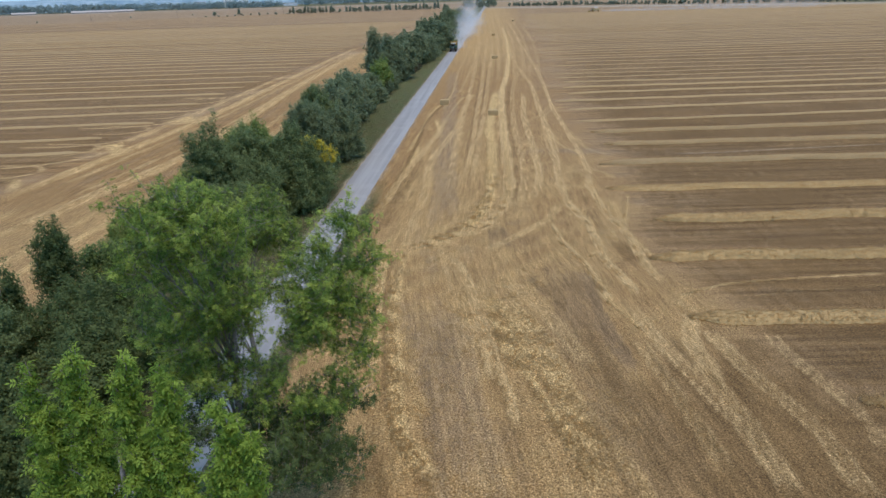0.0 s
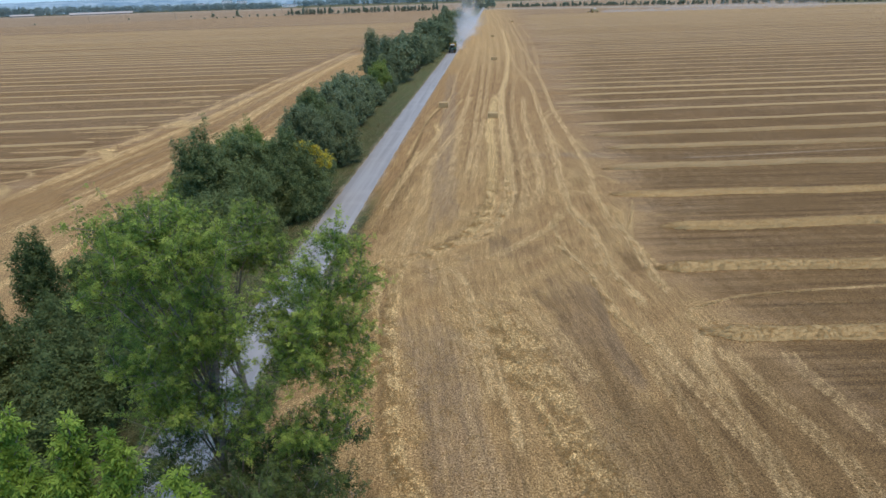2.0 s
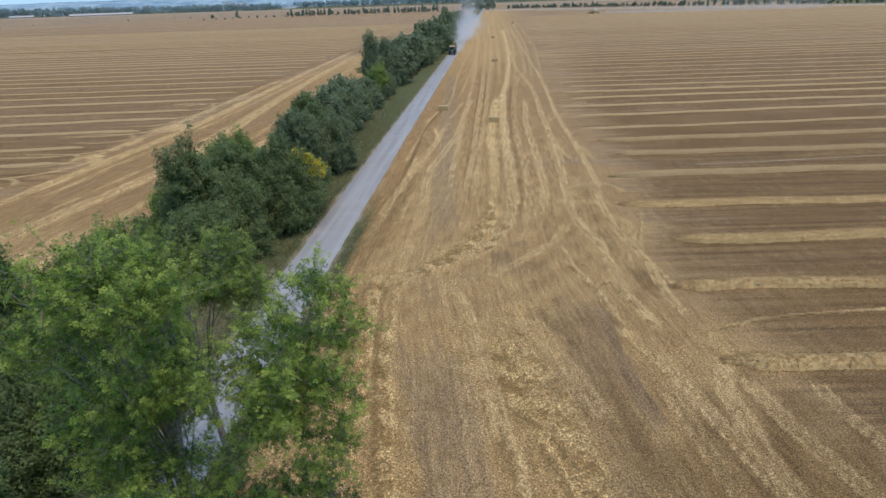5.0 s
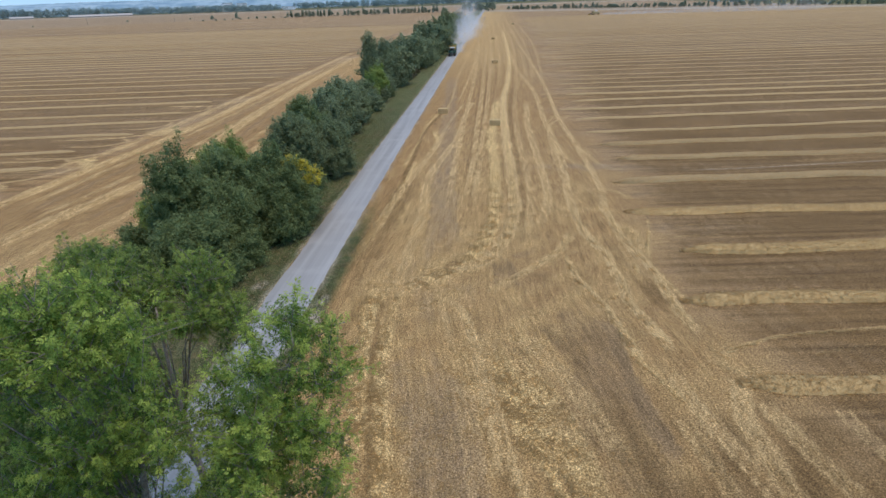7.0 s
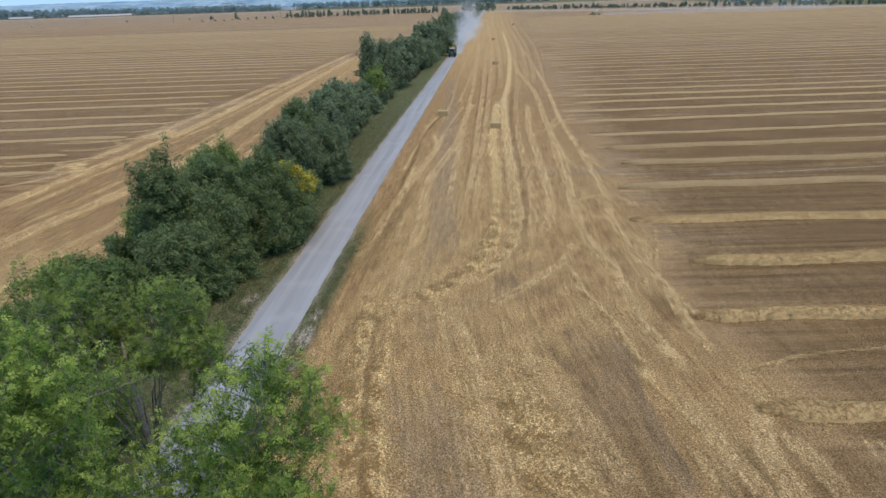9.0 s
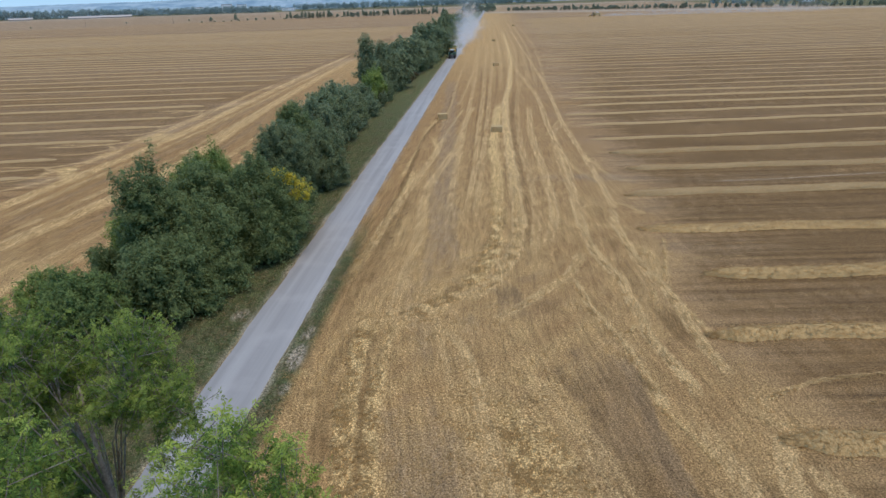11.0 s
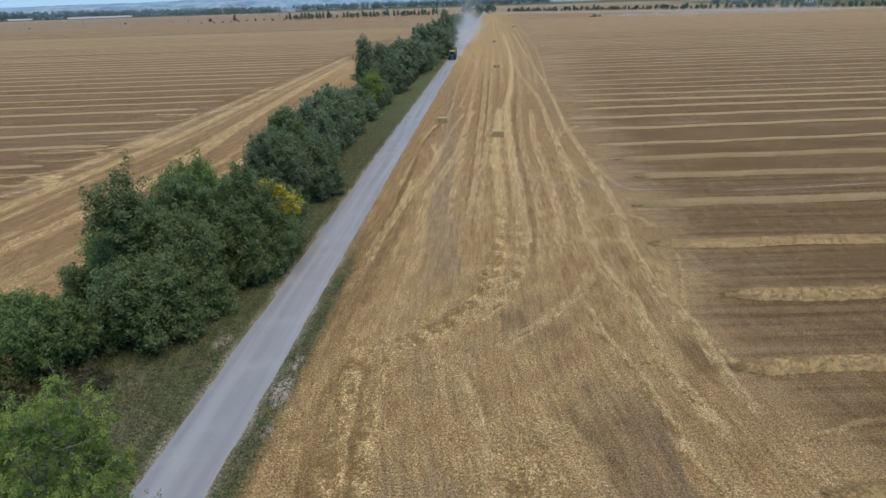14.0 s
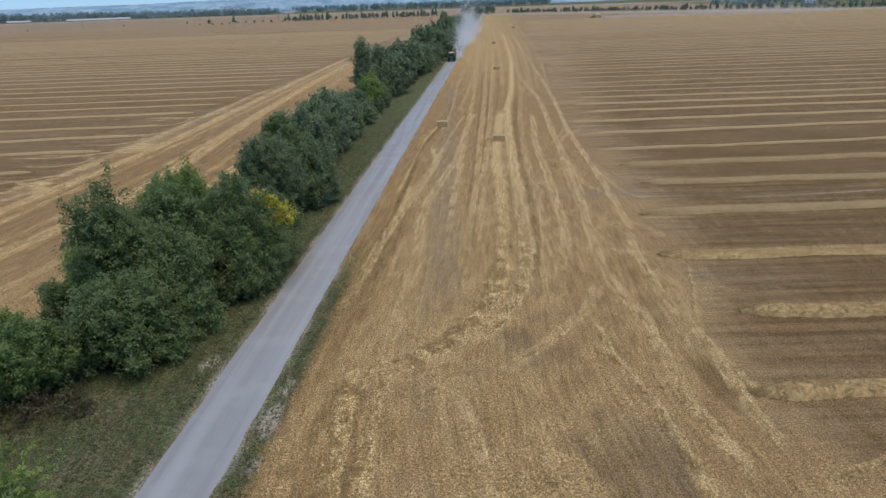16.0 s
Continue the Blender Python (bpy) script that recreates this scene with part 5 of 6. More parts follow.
# the hedge group in the middle distance
HEDGE = "dense dark green hedgerow tree beside the road"
for kind, x, y, shape, n, size, leaf, seed, label in (
        ("hedge_tree", -25.8, 51.0, leaders(random.Random(7), 2.5, 10.0, 6), 26000, 0.25, L_HEDGE, 51, "tall mid-green poplar in the hedgerow"),
        ("hedge_tree", -26.3, 60.6, dome(random.Random(8), 3.8, 3.6, 8.3, 20), 26000, 0.25, L_LIME, 52, "mid-green rounded tree in the hedgerow"),
        ("hedge_tree", -20.8, 57.2, dome(random.Random(9), 3.9, 4.4, 7.8, 24), 34000, 0.25, L_HEDGE, 53, HEDGE),
        ("hedge_tree", -22.9, 47.0, dome(random.Random(10), 3.4, 3.5, 5.5, 18), 28000, 0.24, L_HEDGE, 54, HEDGE),
        ("hedge_tree", -22.8, 51.8, dome(random.Random(22), 3.4, 3.2, 6.6, 18), 24000, 0.24, L_HEDGE, 65, HEDGE),
        ("hedge_tree", -24.6, 55.8, dome(random.Random(23), 3.4, 3.2, 8.2, 18), 22000, 0.25, L_HEDGE, 66, HEDGE),
        ("hedge_tree", -19.8, 62.2, dome(random.Random(24), 2.9, 3.0, 5.7, 16), 20000, 0.25, L_HEDGE, 67, HEDGE),
        ("hedge_tree", -24.6, 65.0, dome(random.Random(25), 3.0, 2.6, 5.6, 14), 16000, 0.27, L_HEDGE, 68, HEDGE),
        ("hedge_tree", -23.8, 72.6, dome(random.Random(16), 3.7, 3.9, 8.3, 22), 32000, 0.27, L_GREY, 59, "dense grey-green hedgerow tree"),
        ("hedge_tree", -24.3, 79.5, dome(random.Random(17), 3.6, 4.2, 8.9, 20), 26000, 0.28, L_HEDGE, 60, HEDGE),
        ("hedge_tree", -21.2, 77.0, dome(random.Random(41), 3.2, 3.6, 6.4, 18), 24000, 0.26, L_GREY, 78, "dense grey-green hedgerow tree"),
        ("bush", -26.8, 43.2, dome(random.Random(12), 3.3, 2.8, 4.4, 16), 17000, 0.23, L_DEEP, 55, "lower deep green bush at the hedgerow end"),
        ("bush", -31.5, 46.0, dome(random.Random(26), 2.4, 2.2, 3.4, 10), 8000, 0.23, L_LIME, 69, "lower fresh green bush at the field edge"),
        ("bush", -30.0, 50.4, dome(random.Random(13), 1.5, 1.5, 3.4, 8), 6000, 0.22, L_HEDGE, 56, "small dark bush at the field edge"),
        ("bush", -29.3, 52.8, dome(random.Random(14), 1.6, 1.9, 5.4, 10), 9000, 0.24, L_SPRING, 57, "light green bush on the field side"),
        ("bush", -20.9, 50.6, dome(random.Random(27), 1.9, 2.4, 3.4, 10), 9000, 0.22, L_HEDGE, 70, "low dark bush beside the road"),
        ("bush", -19.4, 55.4, dome(random.Random(28), 1.6, 2.2, 4.4, 10), 9000, 0.22, L_HEDGE, 71, "low dark bush beside the road"),
        ("bush", -28.0, 39.5, dome(random.Random(29), 2.2, 1.8, 1.3, 12), 2600, 0.2, L_DRY, 72, "dry brown scrub at the hedgerow end"),
        ("bush", -24.6, 41.8, dome(random.Random(30), 3.0, 1.8, 0.7, 14), 1800, 0.2, L_DRY, 73, "dry brown scrub at the hedgerow end"),
        ("bush", -29.6, 40.0, dome(random.Random(31), 2.8, 2.2, 3.0, 11), 10000, 0.22, L_DEEP, 74, "deep green bush on the field side")):
    stand(plant(kind, shape, int(1.25 * n), 0.76 * size, leaf, seed, label, "bush" if kind == "bush" else "tree", 0.18 if kind != "bush" else 0.09,
                shoot=1.5 if kind != "bush" else 1.0, slack=0.27, per=85, inner=0.3, lift=0.8, hollow=0.75), x, y)
YELLOW = [(-1.5, -0.4, 6.3, 0.2, 0.3, 0.4), (-1.0, -0.2, 6.45, 0.22, 0.3, 0.4), (-0.4, 0.0, 6.2, 0.22, 0.3, 0.45), (0.2, -0.2, 6.05, 0.25, 0.3, 0.4), (0.7, 0.1, 5.8, 0.22, 0.3, 0.45),
          (1.2, 0.0, 5.5, 0.22, 0.3, 0.4), (1.7, 0.2, 5.2, 0.22, 0.3, 0.45), (1.5, 0.0, 4.5, 0.3, 0.3, 0.5), (0.5, 0.0, 4.6, 0.5, 0.5, 0.5)]
stand(plant("bush", YELLOW, 2000, 0.16, L_YELLOW, 58, "bush with yellow leaves in the hedgerow", "bush", 0.08, limbs=8, shoot=0.6, slack=0.1, per=24, lift=1.2, hollow=0.4), -18.4, 59.2)

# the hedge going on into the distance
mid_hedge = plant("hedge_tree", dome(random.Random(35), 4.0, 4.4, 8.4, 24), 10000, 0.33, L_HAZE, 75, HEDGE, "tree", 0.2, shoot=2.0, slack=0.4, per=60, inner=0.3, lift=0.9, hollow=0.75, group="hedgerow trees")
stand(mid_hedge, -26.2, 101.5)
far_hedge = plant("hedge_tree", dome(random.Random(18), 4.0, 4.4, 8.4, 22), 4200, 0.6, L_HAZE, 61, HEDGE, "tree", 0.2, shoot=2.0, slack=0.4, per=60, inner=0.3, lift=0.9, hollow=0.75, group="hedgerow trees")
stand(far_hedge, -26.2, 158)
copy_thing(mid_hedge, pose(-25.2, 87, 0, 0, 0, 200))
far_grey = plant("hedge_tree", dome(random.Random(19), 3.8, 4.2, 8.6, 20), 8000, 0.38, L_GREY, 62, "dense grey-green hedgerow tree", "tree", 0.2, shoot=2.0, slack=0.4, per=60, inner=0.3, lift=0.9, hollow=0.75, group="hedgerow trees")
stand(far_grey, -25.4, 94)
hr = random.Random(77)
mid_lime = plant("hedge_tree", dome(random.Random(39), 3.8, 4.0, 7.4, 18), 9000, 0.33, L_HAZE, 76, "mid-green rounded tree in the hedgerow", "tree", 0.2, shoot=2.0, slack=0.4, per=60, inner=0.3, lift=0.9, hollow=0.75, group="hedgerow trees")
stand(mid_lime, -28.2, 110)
y, k = 106.0, 0
while y < 440:
    s = 0.98 + 0.34 * smooth_step(np.array((y - 150) / 60)).item() + hr.uniform(-0.22, 0.22)
    off = -10.2 + 2.4 * smooth_step(np.array((y - 165) / 30)).item() + hr.uniform(-1.2, 0.8)
    if 163 < y < 182:
        off -= 4.5
    low = 0.72 if y < 150 else 0.95
    squat = Matrix.Diagonal((s * hr.uniform(0.85, 1.15) * (1.0 if y < 160 else 0.8), s * hr.uniform(0.9, 1.3), s * low * hr.uniform(0.75, 1.15), 1))
    kinds = (mid_hedge, far_grey, mid_lime, far_grey, mid_hedge) if y < 150 else (far_hedge, far_hedge, far_grey, mid_lime)
    copy_thing(kinds[k % len(kinds)], pose(road_x(y) + off, y, 0, 0, 0, 67 * k) @ squat)
    y += hr.uniform(5.0, 8.0) if y < 200 else hr.uniform(6.5, 9.5)
    k += 1
for k in range(16):
    y = 84 + 6.0 * k
    copy_thing(far_grey if k % 4 == 1 else far_hedge, pose(road_x(y) - (7.2 if y < 160 else 11.0) - hr.uniform(0, 1.0), y, 0, 0, 0, 110 * k) @ Matrix.Scale(hr.uniform(0.26, 0.46), 4))
for x, y, w, seed in ((-26.4, 166, 3.0, 36), (-26.8, 173, 3.4, 37), (-26.6, 180, 2.6, 38)):
    stand(plant("bush", dome(random.Random(seed), w, 3.2, 1.7, 8), 1500, 0.4, L_DRY, seed, "low dry brown scrub before the hedgerow", "bush", 0.08, limbs=3), x, y)
for k in range(14):
    y = 196 + 9.0 * k
    copy_thing(mid_lime if k % 3 else far_grey, pose(road_x(y) - 5.0 - hr.uniform(0, 0.8), y, 0, 0, 0, 47 * k) @ Matrix.Diagonal((0.42, 0.6, hr.uniform(0.35, 0.6), 1)))
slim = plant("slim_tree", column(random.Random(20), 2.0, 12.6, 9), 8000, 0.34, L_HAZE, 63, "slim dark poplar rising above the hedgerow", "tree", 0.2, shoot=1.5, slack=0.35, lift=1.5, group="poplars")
stand(slim, -30.6, 144.5)
copy_thing(slim, pose(-29.9, 156.5, 0, 0, 0, 80) @ Matrix.Scale(0.84, 4))
copy_thing(slim, pose(-27.6, 287, 0, 0, 0, 10) @ Matrix.Scale(1.15, 4))
stand(plant("hedge_tree", dome(random.Random(21), 3.2, 3.2, 8.4, 14), 7000, 0.30, L_SPRING, 64, "light yellow-green tree in the hedgerow", "tree", 0.15), -27.0, 133.0)


# ---- bales, tractor, combine ----
def straw_bale(x, y, turn, scale=1.0):
    thing = tagged(new("straw_bale"), "square straw bale lying on the stubble", "bale", "straw bales")
    bm = boxed((-0.85, -0.6, 0), (0.85, 0.6, 0.95), 0.07)
    bmesh.ops.subdivide_edges(bm, edges=bm.edges[:], cuts=2, use_grid_fill=True)
    r = random.Random(5)
    for v in bm.verts:
        v.co += Vector([r.uniform(-0.02, 0.02) for _ in range(3)])
    part("straw_block", bm, M_BALE, thing)
    for k in (-0.5, 0, 0.5):
        part("twine", boxed((k - 0.008, -0.625, 0.01), (k + 0.008, 0.625, 0.972)), M_TWINE, thing, "tan baling twine")
    thing.matrix_basis = pose(x, y, 0, 0, 0, turn) @ Matrix.Scale(scale, 4)
    return thing


bale = straw_bale(-1.8, 106.4, 4)
for x, y, turn in ((-11.6, 118.0, 8), (-4.0, 205, 20), (-7.5, 320, 0), (3.0, 480, 30)):
    copy_thing(bale, pose(x, y, 0, 0, 0, turn))


def wheel(parent, x, y, radius, width):
    """A tyre with lugs and a rim, lying across x."""
    bm = bmesh.new()
    prof = [(-0.5, 0.62), (-0.5, 0.92), (-0.34, 1.0), (0.34, 1.0), (0.5, 0.92), (0.5, 0.62)]
    rings = []
    for k in range(24):
        a = 2 * math.pi * k / 24
        rings.append([bm.verts.new((x + w * width, y + math.cos(a) * r * radius, radius + math.sin(a) * r * radius)) for w, r in prof])
    for a, b in zip(rings, rings[1:] + rings[:1]):
        for i in range(len(prof) - 1):
            bm.faces.new((a[i], a[i + 1], b[i + 1], b[i]))
        bm.faces.new((a[-1], a[0], b[0], b[-1]))
    for k in range(16):
        a = 2 * math.pi * k / 16
        c = Vector((x, y + math.cos(a) * radius * 1.02, radius + math.sin(a) * radius * 1.02))
        s = radius * 0.06
        box(bm, c - Vector((width * 0.45, s, s)), c + Vector((width * 0.45, s, s)))
    for v in bm.verts:
        v.co.z = max(v.co.z, 0.0)
    tyre = part("wheel", bm, M_RUBBER, parent, "dusty black tyre")
    bm = bmesh.new()
    bmesh.ops.create_cone(bm, cap_ends=True, segments=20, radius1=radius * 0.62, radius2=radius * 0.5, depth=width * 0.9,
                          matrix=Matrix.Translation((x, y, radius)) @ Matrix.Rotation(math.pi / 2, 4, "Y"))
    part("rim", bm, M_YELLOW, tyre, "yellow steel rim")


def tractor(x, y, turn):
    t = tagged(new("tractor"), "green farm tractor driving on the dusty road", "tractor")
    bm = boxed((-0.42, -2.3, 0.95), (0.42, -0.1, 1.75), 0.12)
    for v in bm.verts:
        if v.co.y < -2.0 and v.co.z > 1.5:
            v.co.z -= 0.18
    part("hood", bm, M_GREEN, t)
    part("grille", boxed((-0.34, -2.36, 1.0), (0.34, -2.30, 1.5), 0.02), M_STEEL, t, "dark front grille")
    part("chassis", boxed((-0.35, -2.2, 0.55), (0.35, 1.6, 0.98), 0.06), M_STEEL, t)
    part("front_weight", boxed((-0.45, -2.75, 0.55), (0.45, -2.32, 0.95), 0.06), M_STEEL, t)
    part("front_axle", boxed((-0.9, -1.7, 0.6), (0.9, -1.4, 0.8), 0.04), M_STEEL, t)
    for s in (-1, 1):
        part("headlight", boxed((s * 0.28 - 0.08, -2.40, 1.52), (s * 0.28 + 0.08, -2.33, 1.62), 0.01), M_WHITE, t, "white headlight")
        wheel(t, s * 0.95, -1.55, 0.68, 0.45)
        wheel(t, s * 1.0, 0.9, 0.95, 0.58)
        bm, rings = bmesh.new(), []
        for k in range(9):
            a = math.radians(5 + 170 * k / 8)
            rings.append([bm.verts.new((s * 1.0 + w, 0.9 + math.cos(a) * r, 0.95 + math.sin(a) * r)) for w, r in ((-0.34, 1.04), (0.34, 1.04), (0.34, 1.12), (-0.34, 1.12))])
        for r0, r1 in zip(rings, rings[1:]):
            for k in range(4):
                bm.faces.new((r0[k], r0[(k + 1) % 4], r1[(k + 1) % 4], r1[k]))
        bm.faces.new(rings[0][::-1])
        bm.faces.new(rings[-1])
        part("fender", bm, M_GREEN, t)
        part("mirror", boxed((s * 1.05 - 0.1, -0.2, 2.1), (s * 1.05 + 0.1, -0.12, 2.45), 0.02), M_STEEL, t)
    cab = part("cab", boxed((-0.8, -0.1, 1.0), (0.8, 1.55, 1.5), 0.08), M_GREEN, t)
    for sx in (-0.76, 0.76):
        for sy in (-0.05, 1.5):
            part("pillar", boxed((sx - 0.04, sy - 0.04, 1.45), (sx + 0.04, sy + 0.04, 2.75)), M_GREEN, cab)
    part("windscreen", boxed((-0.72, -0.06, 1.5), (0.72, -0.03, 2.72)), M_GLASS, cab, "tinted windscreen")
    for s in (-1, 1):
        part("side_window", boxed((s * 0.765 - 0.01, 0.0, 1.5), (s * 0.765 + 0.01, 1.46, 2.72)), M_GLASS, cab, "tinted side window")
    part("seat", boxed((-0.3, 0.6, 1.4), (0.3, 1.2, 2.2), 0.06), M_RUBBER, cab, "black seat")
    part("roof", boxed((-0.88, -0.25, 2.74), (0.88, 1.65, 2.95), 0.08), M_WHITE, cab, "pale cab roof")
    part("exhaust", tube(bmesh.new(), [(0.5, -0.4, 1.5), (0.5, -0.4, 2.2), (0.5, -0.35, 2.9)], [0.05, 0.06, 0.04], 10), M_STEEL, t)
    t.matrix_basis = pose(x, y, 0.05, 0, 0, turn)
    g = tagged(new("grain_trailer"), "high yellow grain trailer behind the tractor", "trailer")
    y0, y1 = 2.6, 7.6
    part("bed", boxed((-1.2, y0, 1.1), (1.2, y1, 1.25), 0.03), M_STEEL, g)
    for s in (-1, 1):
        part("side_board", boxed((s * 1.2 - 0.04, y0, 1.25), (s * 1.2 + 0.04, y1, 3.1), 0.02), M_GREEN, g, "dark green side board")
        part("top_rail", boxed((s * 1.2 - 0.07, y0, 3.1), (s * 1.2 + 0.07, y1, 3.22), 0.02), M_YELLOW, g, "yellow top rail")
        for yy in (3.6, 6.6):
            wheel(g, s * 1.0, yy, 0.5, 0.4)
        for k in range(4):
            part("rib", boxed((s * 1.26 - 0.03, y0 + 0.6 + 1.25 * k, 1.2), (s * 1.26 + 0.03, y0 + 0.7 + 1.25 * k, 3.1)), M_STEEL, g)
    part("front_board", boxed((-1.15, y0 - 0.04, 1.25), (1.15, y0 + 0.04, 3.2), 0.02), M_YELLOW, g)
    part("tail_board", boxed((-1.15, y1 - 0.04, 1.25), (1.15, y1 + 0.04, 3.2), 0.02), M_YELLOW, g)
    part("grain", boxed((-1.14, y0 + 0.06, 1.3), (1.14, y1 - 0.06, 2.95), 0.1), M_STRAW, g, "golden heap of grain")
    part("drawbar", boxed((-0.08, 1.5, 0.7), (0.08, y0 + 0.3, 0.9)), M_STEEL, g)
    part("axle_beam", boxed((-0.9, 3.4, 0.45), (0.9, 3.8, 1.1)), M_STEEL, g)
    part("axle_beam", boxed((-0.9, 6.4, 0.45), (0.9, 6.8, 1.1)), M_STEEL, g)
    g.matrix_basis = pose(x, y, 0.05, 0, 0, turn)


tractor(road_x(234), 234, 1.4)


def dust(name, count, base, run, rise, width, drift, seed, label, size=0.24):
    """A hanging cloud of dust: fine flakes, thinner upwards and away from its source."""
    rng = np.random.default_rng(seed)
    s = rng.random(count) ** 0.8
    y = base[1] + s * run[1] + rng.normal(0, 1.5, count)
    x = base[0] + s * run[0] + rng.normal(0, 1, count) * (width[0] + s * width[1]) + drift * s * s
    z = np.abs(rng.normal(0, 0.5, count)) * (rise[0] + s * rise[1]) + 0.15
    x += 1.2 * np.sin(y * 0.06 + z * 0.5)
    c = np.stack([x, y, z], 1)
    a, b = rng.normal(size=(count, 3)), rng.normal(size=(count, 3))
    a /= np.linalg.norm(a, axis=1)[:, None]
    b = np.cross(a, b)
    b /= np.linalg.norm(b, axis=1)[:, None]
    q = np.stack([c - size * a, c - size * b, c + size * a, c + size * b], 1).reshape(-1, 3)
    q[:, 2] = np.maximum(q[:, 2], 0.08)
    tagged(new(name, mesh_from(name, q, np.arange(len(q)).reshape(-1, 4), M_DUST)), label, "dust", kind="stuff")


dust("dust_cloud", 52000, (road_x(243) + 0.2, 243), (-5.5, 200), (4.0, 13.0), (1.3, 3.0), -0.5, 81, "pale dust cloud hanging behind the tractor", 0.15)
dust("dust_cloud", 16000, (90, 642), (190, -30), (2.5, 7.0), (1.5, 4.0), 0.0, 82, "thin pale dust trail behind the combine", 0.2)


def combine(x, y, turn):
    c = tagged(new("combine_harvester"), "pale combine harvester working in the far field", "combine")
    bm = boxed((-1.5, -2.5, 1.2), (1.5, 4.0, 3.4), 0.2)
    for v in bm.verts:
        if v.co.y > 3.0 and v.co.z > 3:
            v.co.z -= 0.7
    part("body", bm, M_BEIGE, c, "dusty faded yellow body")
    part("grain_tank", boxed((-1.4, -0.6, 3.4), (1.4, 2.0, 4.1), 0.15), M_WHITE, c)
    cab = part("cab", boxed((-0.9, -3.6, 1.9), (0.9, -2.4, 2.4), 0.08), M_BEIGE, c)
    part("windscreen", boxed((-0.85, -3.62, 2.4), (0.85, -2.5, 3.6), 0.1), M_GLASS, cab)
    part("roof", boxed((-1.0, -3.8, 3.6), (1.0, -2.3, 3.8), 0.06), M_WHITE, cab)
    part("feeder", boxed((-0.7, -5.2, 0.6), (0.7, -3.2, 1.6), 0.1), M_STEEL, c)
    part("header", boxed((-4.5, -6.4, 0.2), (4.5, -5.2, 1.2), 0.12), M_YELLOW, c)
    part("reel", tube(bmesh.new(), [(-4.4, -6.5, 1.1), (0, -6.5, 1.1), (4.4, -6.5, 1.1)], [0.45, 0.45, 0.45], 8), M_STEEL, c)
    for s in (-1, 1):
        wheel(c, s * 1.5, -2.0, 0.95, 0.7)
        wheel(c, s * 1.3, 3.0, 0.6, 0.45)
    c.matrix_basis = pose(x, y, 0, 0, 0, turn)


combine(84, 642, -95)


# ---- the distance ----
EDGE_X, EDGE_Y = [-2000, -620, -330, -100, -20, 140, 330, 1500], [0, 700, 900, 955, 900, 800, 650, 200]


def edge_y(x):
    return float(np.interp(x, EDGE_X, EDGE_Y))


rf = random.Random(31)
far_round = plant("field_tree", dome(random.Random(33), 2.9, 2.8, 6.4, 12, 0.0), 520, 0.9, L_FAR_HAZED, 91, "grey-green tree at the far field edge", "tree", 0.2, group="trees along the far field edge", limbs=4)
far_slim = plant("field_tree", leaders(random.Random(34), 2.2, 7.8, 4), 520, 0.9, L_FAR_HAZED, 92, "narrow grey-green tree at the far field edge", "tree", 0.2, group="trees along the far field edge", limbs=4)
stand(far_round, -0.5, edge_y(0) + 100)
stand(far_slim, -322, edge_y(-322) + 8)
x = -316.0
while x < -88:
    copy_thing(far_slim if rf.random() < 0.65 else far_round, pose(x, edge_y(x) + 8 + rf.uniform(-3, 3), 0, 0, 0, rf.uniform(0, 360)) @ Matrix.Scale(rf.uniform(0.95, 1.5), 4))
    x += rf.choice((4, 5, 5, 6, 9))
x = 6.0
while x < 440:
    copy_thing(far_round if rf.random() < 0.65 else far_slim, pose(x, edge_y(x) + 100 + rf.uniform(-6, 6), 0, 0, 0, rf.uniform(0, 360)) @ Matrix.Scale(rf.uniform(0.6, 1.25), 4))
    x += rf.choice((2, 2.5, 3, 3.5, 4, 6))
for x, y, s in ((-512, 985, 0.5), (-436, 905, 1.15), (-407, 925, 1.3), (-395, 905, 0.6), (-380, 905, 0.5), (-370, 912, 0.6), (-355, 908, 0.55), (-342, 905, 0.6), (-585, 930, 0.5), (-640, 800, 0.4)):
    copy_thing(far_slim if s > 1.2 else far_round, pose(x, y, 0, 0, 0, 50 * s) @ Matrix.Scale(s, 4))
x = -420.0
while x < -90:
    copy_thing(far_round, pose(x, edge_y(x) + 7 + rf.uniform(-2, 2), 0, 0, 0, rf.uniform(0, 360)) @ Matrix.Diagonal((rf.uniform(0.5, 0.9), 0.5, rf.uniform(0.2, 0.42), 1)))
    x += rf.choice((3, 4, 6, 9)) if x > -330 else rf.choice((9, 14, 20))
for k in range(9):
    copy_thing(far_round, pose(-66 + 6.5 * k * 0.8, 960 + 30 * math.sin(2.4 * k), 0, 0, 0, 71 * k) @ Matrix.Scale(1.9 + 0.5 * math.sin(1.9 * k), 4))


def far_wood(name, along, count, seed, label):
    """A belt of distant trees: along gives x, y, tree height and depth of the belt for a share from 0 to 1."""
    rng = np.random.default_rng(seed)
    lobes = []
    for _ in range(count):
        x, y, h, d = along(rng.random())
        h *= rng.uniform(0.6, 1.1)
        w = rng.uniform(3.5, 7.5)
        lobes.append((x + rng.uniform(-6, 6), y + rng.uniform(-d, d), h * 0.52, w, w, h * 0.5))
    places, ways, r = leaf_points(lobes, count * 60, seed, 0.6, -0.3)
    tagged(new(name, leaves(name, places, ways, r, 3.2, L_WOOD_HAZED)), label, "woodland", kind="stuff")


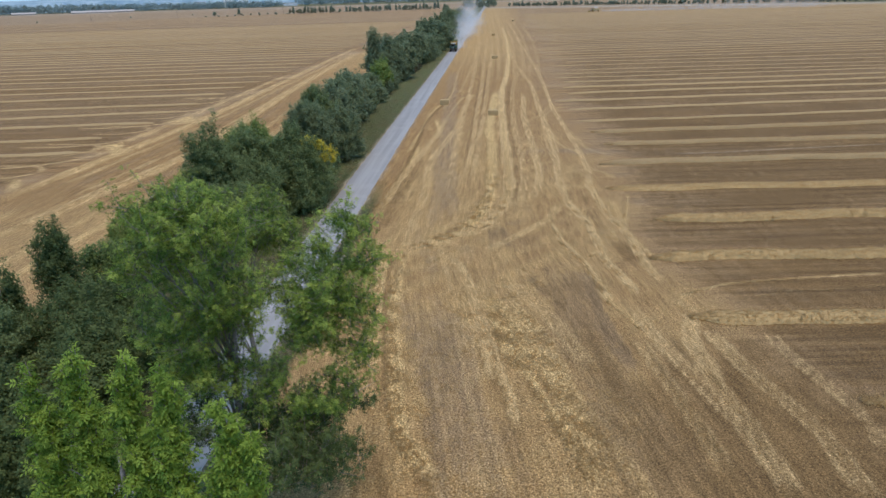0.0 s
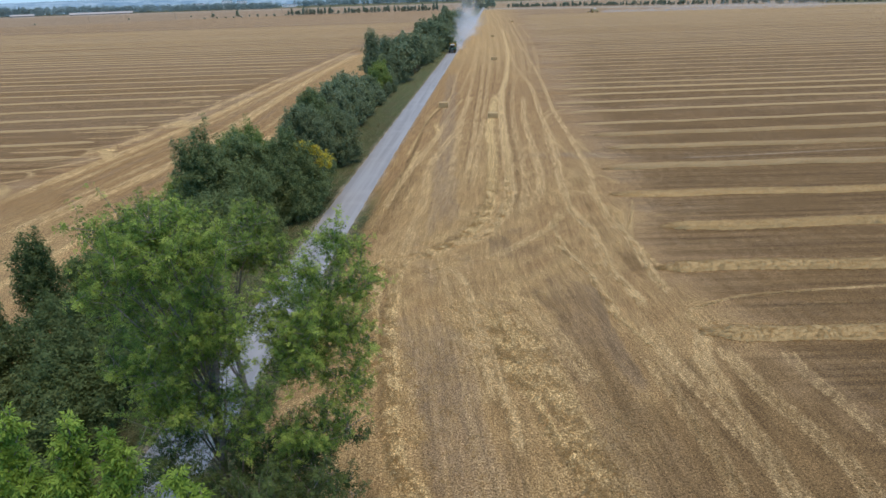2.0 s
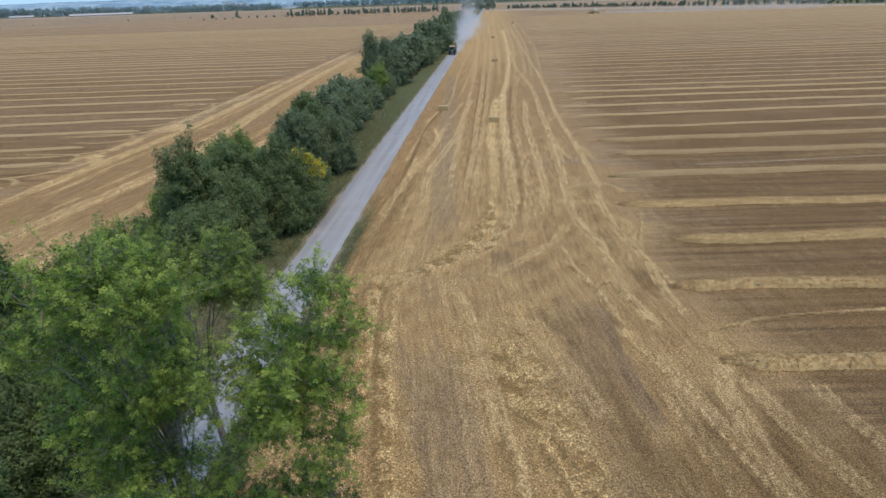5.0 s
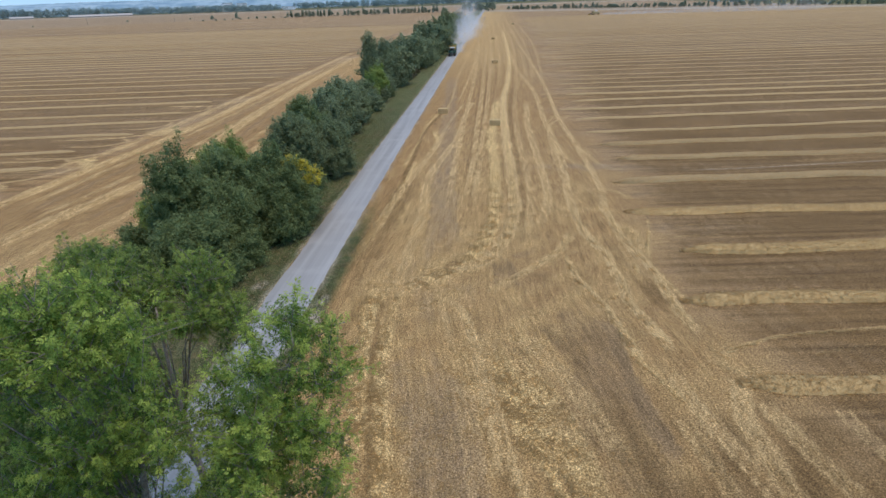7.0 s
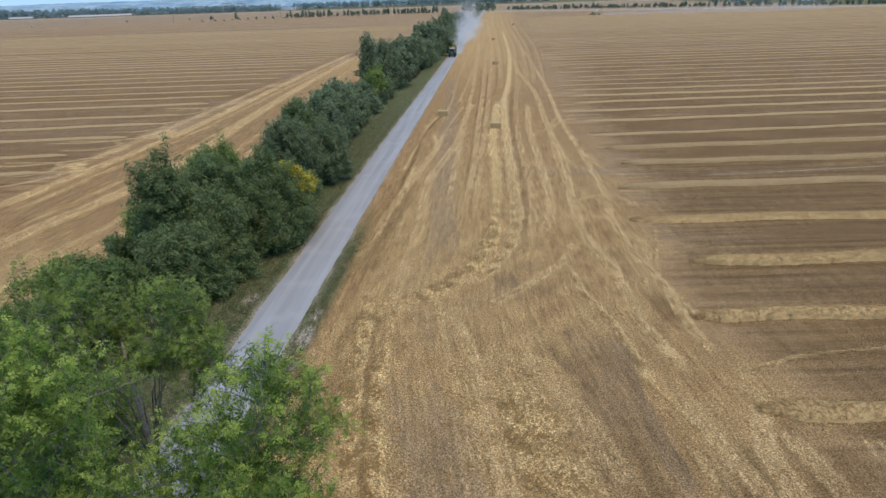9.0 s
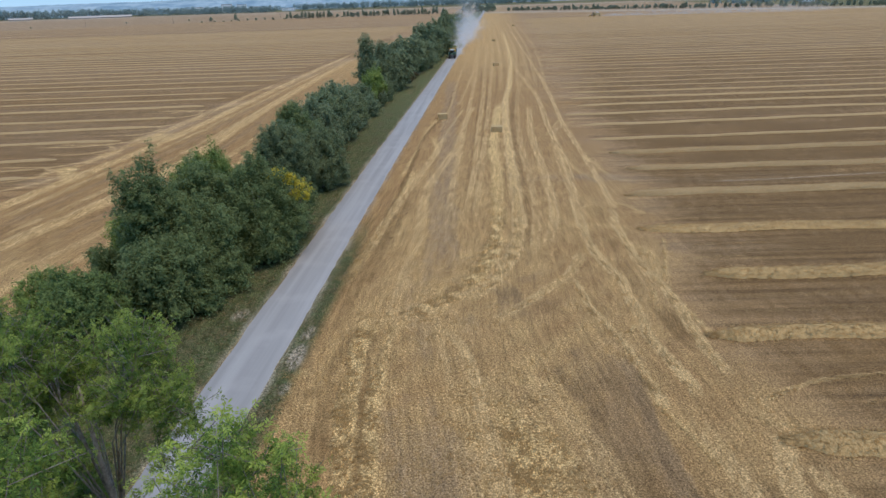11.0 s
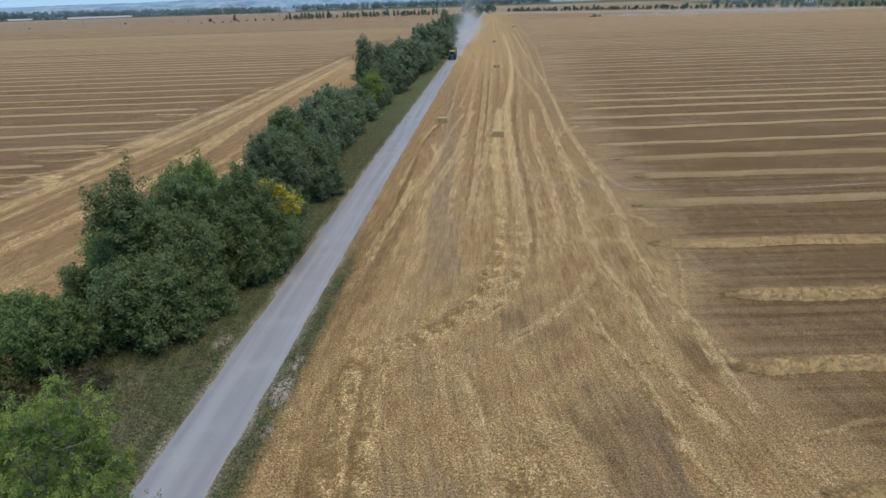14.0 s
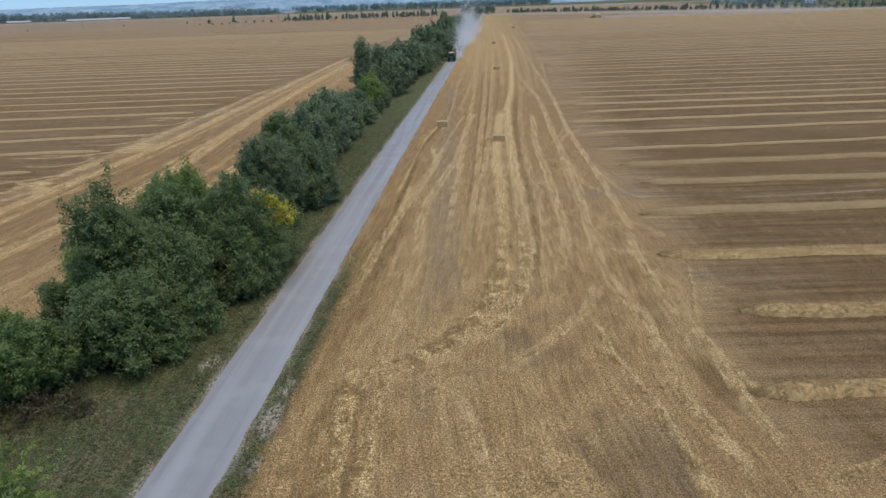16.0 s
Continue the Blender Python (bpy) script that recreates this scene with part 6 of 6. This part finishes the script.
far_wood("far_wood", lambda f: (-2150 + 1450 * f, 1800 + 120 * f, 34 - 16 * f, 60), 1000, 95, "distant belt of trees before the town")
far_wood("far_wood", lambda f: (-760 + 900 * f, 2250, 22, 60), 520, 96, "distant belt of trees beyond the fields")
far_wood("far_wood", lambda f: (330 + 700 * f, 1050 + 60 * f, 10, 60), 160, 97, "distant belt of trees beyond the fields")


def house(x, y, w, d, h, wall, label, storeys, bays, turn=0.0, flat=True):
    """A far building with its rows of windows."""
    b = tagged(new("far_building"), label, "building", "distant buildings")
    body = part("wall", boxed((-w / 2, -d / 2, 0), (w / 2, d / 2, h), 0.1), wall, b)
    if flat:
        part("roof", boxed((-w / 2 - 0.3, -d / 2 - 0.3, h), (w / 2 + 0.3, d / 2 + 0.3, h + 0.6), 0.1), M_STEEL, b)
    else:
        bm = bmesh.new()
        vs = [bm.verts.new(c) for c in ((-w / 2 - 0.4, -d / 2 - 0.4, h), (w / 2 + 0.4, -d / 2 - 0.4, h), (w / 2 + 0.4, d / 2 + 0.4, h), (-w / 2 - 0.4, d / 2 + 0.4, h),
                                        (-w / 2, 0, h + d * 0.28), (w / 2, 0, h + d * 0.28))]
        for f in ((0, 1, 5, 4), (2, 3, 4, 5), (0, 4, 3), (1, 2, 5), (3, 2, 1, 0)):
            bm.faces.new([vs[i] for i in f])
        part("roof", bm, M_SHED_ROOF if w > 50 else M_ROOF, b)
    for s in range(storeys):
        for k in range(bays):
            cx, cz = -w / 2 + w * (k + 0.5) / bays, (s + 0.55) * h / storeys
            part("window", boxed((cx - w / bays * 0.2, -d / 2 - 0.06, cz - h / storeys * 0.18), (cx + w / bays * 0.2, -d / 2 + 0.04, cz + h / storeys * 0.18)), M_PANE, body)
    b.matrix_basis = pose(x, y, 0, 0, 0, turn)


house(-1075, 2130, 40, 18, 21, M_WALL, "pale apartment block on the edge of the town", 5, 6, 24)
house(-965, 2120, 36, 18, 27, M_WALL, "tall pale apartment block in the town", 6, 7, 24)
house(-921, 2140, 34, 18, 25, M_WALL, "tall pale apartment block in the town", 6, 5, 24)
house(-830, 2080, 60, 18, 17, M_WALL, "low pale building in the town", 3, 8, 20)
house(-740, 2100, 44, 18, 10, M_WALL, "pale apartment block on the edge of the town", 4, 6, 20)
house(-1190, 1760, 165, 16, 2.4, M_SHED, "long low farm shed with a grey roof", 1, 14, 34, False)
house(-1420, 1730, 60, 14, 3, M_SHED, "long low farm shed with a grey roof", 1, 8, 38, False)
house(430, 990, 16, 10, 5, M_WALL, "small pale house among trees", 1, 4, -20, False)
house(380, 1120, 14, 10, 5, M_WALL, "small pale house among trees", 1, 4, -20, False)
for x, y in ((-560, 800), (-470, 860), (-610, 690), (-330, 905)):
    p = tagged(new("utility_pole"), "slim grey utility pole in the far field", "pole", "utility poles")
    part("post", tube(bmesh.new(), [(0, 0, -0.2), (0, 0, 5), (0, 0, 9.5)], [0.16, 0.14, 0.1], 8), M_STEEL, p)
    part("crossarm", boxed((-1.0, -0.07, 9.0), (1.0, 0.07, 9.15)), M_STEEL, p)
    p.matrix_basis = pose(x, y, 0, 0, 0, 20)


def far_hills():
    """The low hills on the skyline, as one far backdrop; haze is put into their blue."""
    n = 420
    verts, rng = [], np.random.default_rng(6)
    for k in range(n):
        a = math.radians(-80 + 160 * k / (n - 1))
        west = smooth_step(np.array((-math.degrees(a) - 22) / 16.0)).item()
        east = smooth_step(np.array((math.degrees(a) + 16) / 20.0)).item()
        h = 62 - 16 * west - 24 * east + 3.0 * math.sin(k * 0.07) + 1.2 * math.sin(k * 0.23) + rng.uniform(-1.0, 1.0)
        for r, z in ((2900, -1), (3050, h * 0.7), (3300, h), (3800, -1)):
            verts.append((math.sin(a) * r, math.cos(a) * r, z))
    i = np.arange(len(verts)).reshape(n, 4)
    quads = np.stack([i[:-1, :-1], i[1:, :-1], i[1:, 1:], i[:-1, 1:]], -1).reshape(-1, 4)
    m = Nodes("hazed_hillside")
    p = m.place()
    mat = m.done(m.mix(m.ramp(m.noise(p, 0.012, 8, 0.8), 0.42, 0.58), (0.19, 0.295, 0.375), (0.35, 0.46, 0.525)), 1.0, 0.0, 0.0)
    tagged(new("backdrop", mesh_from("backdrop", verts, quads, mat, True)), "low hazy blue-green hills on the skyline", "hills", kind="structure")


far_hills()
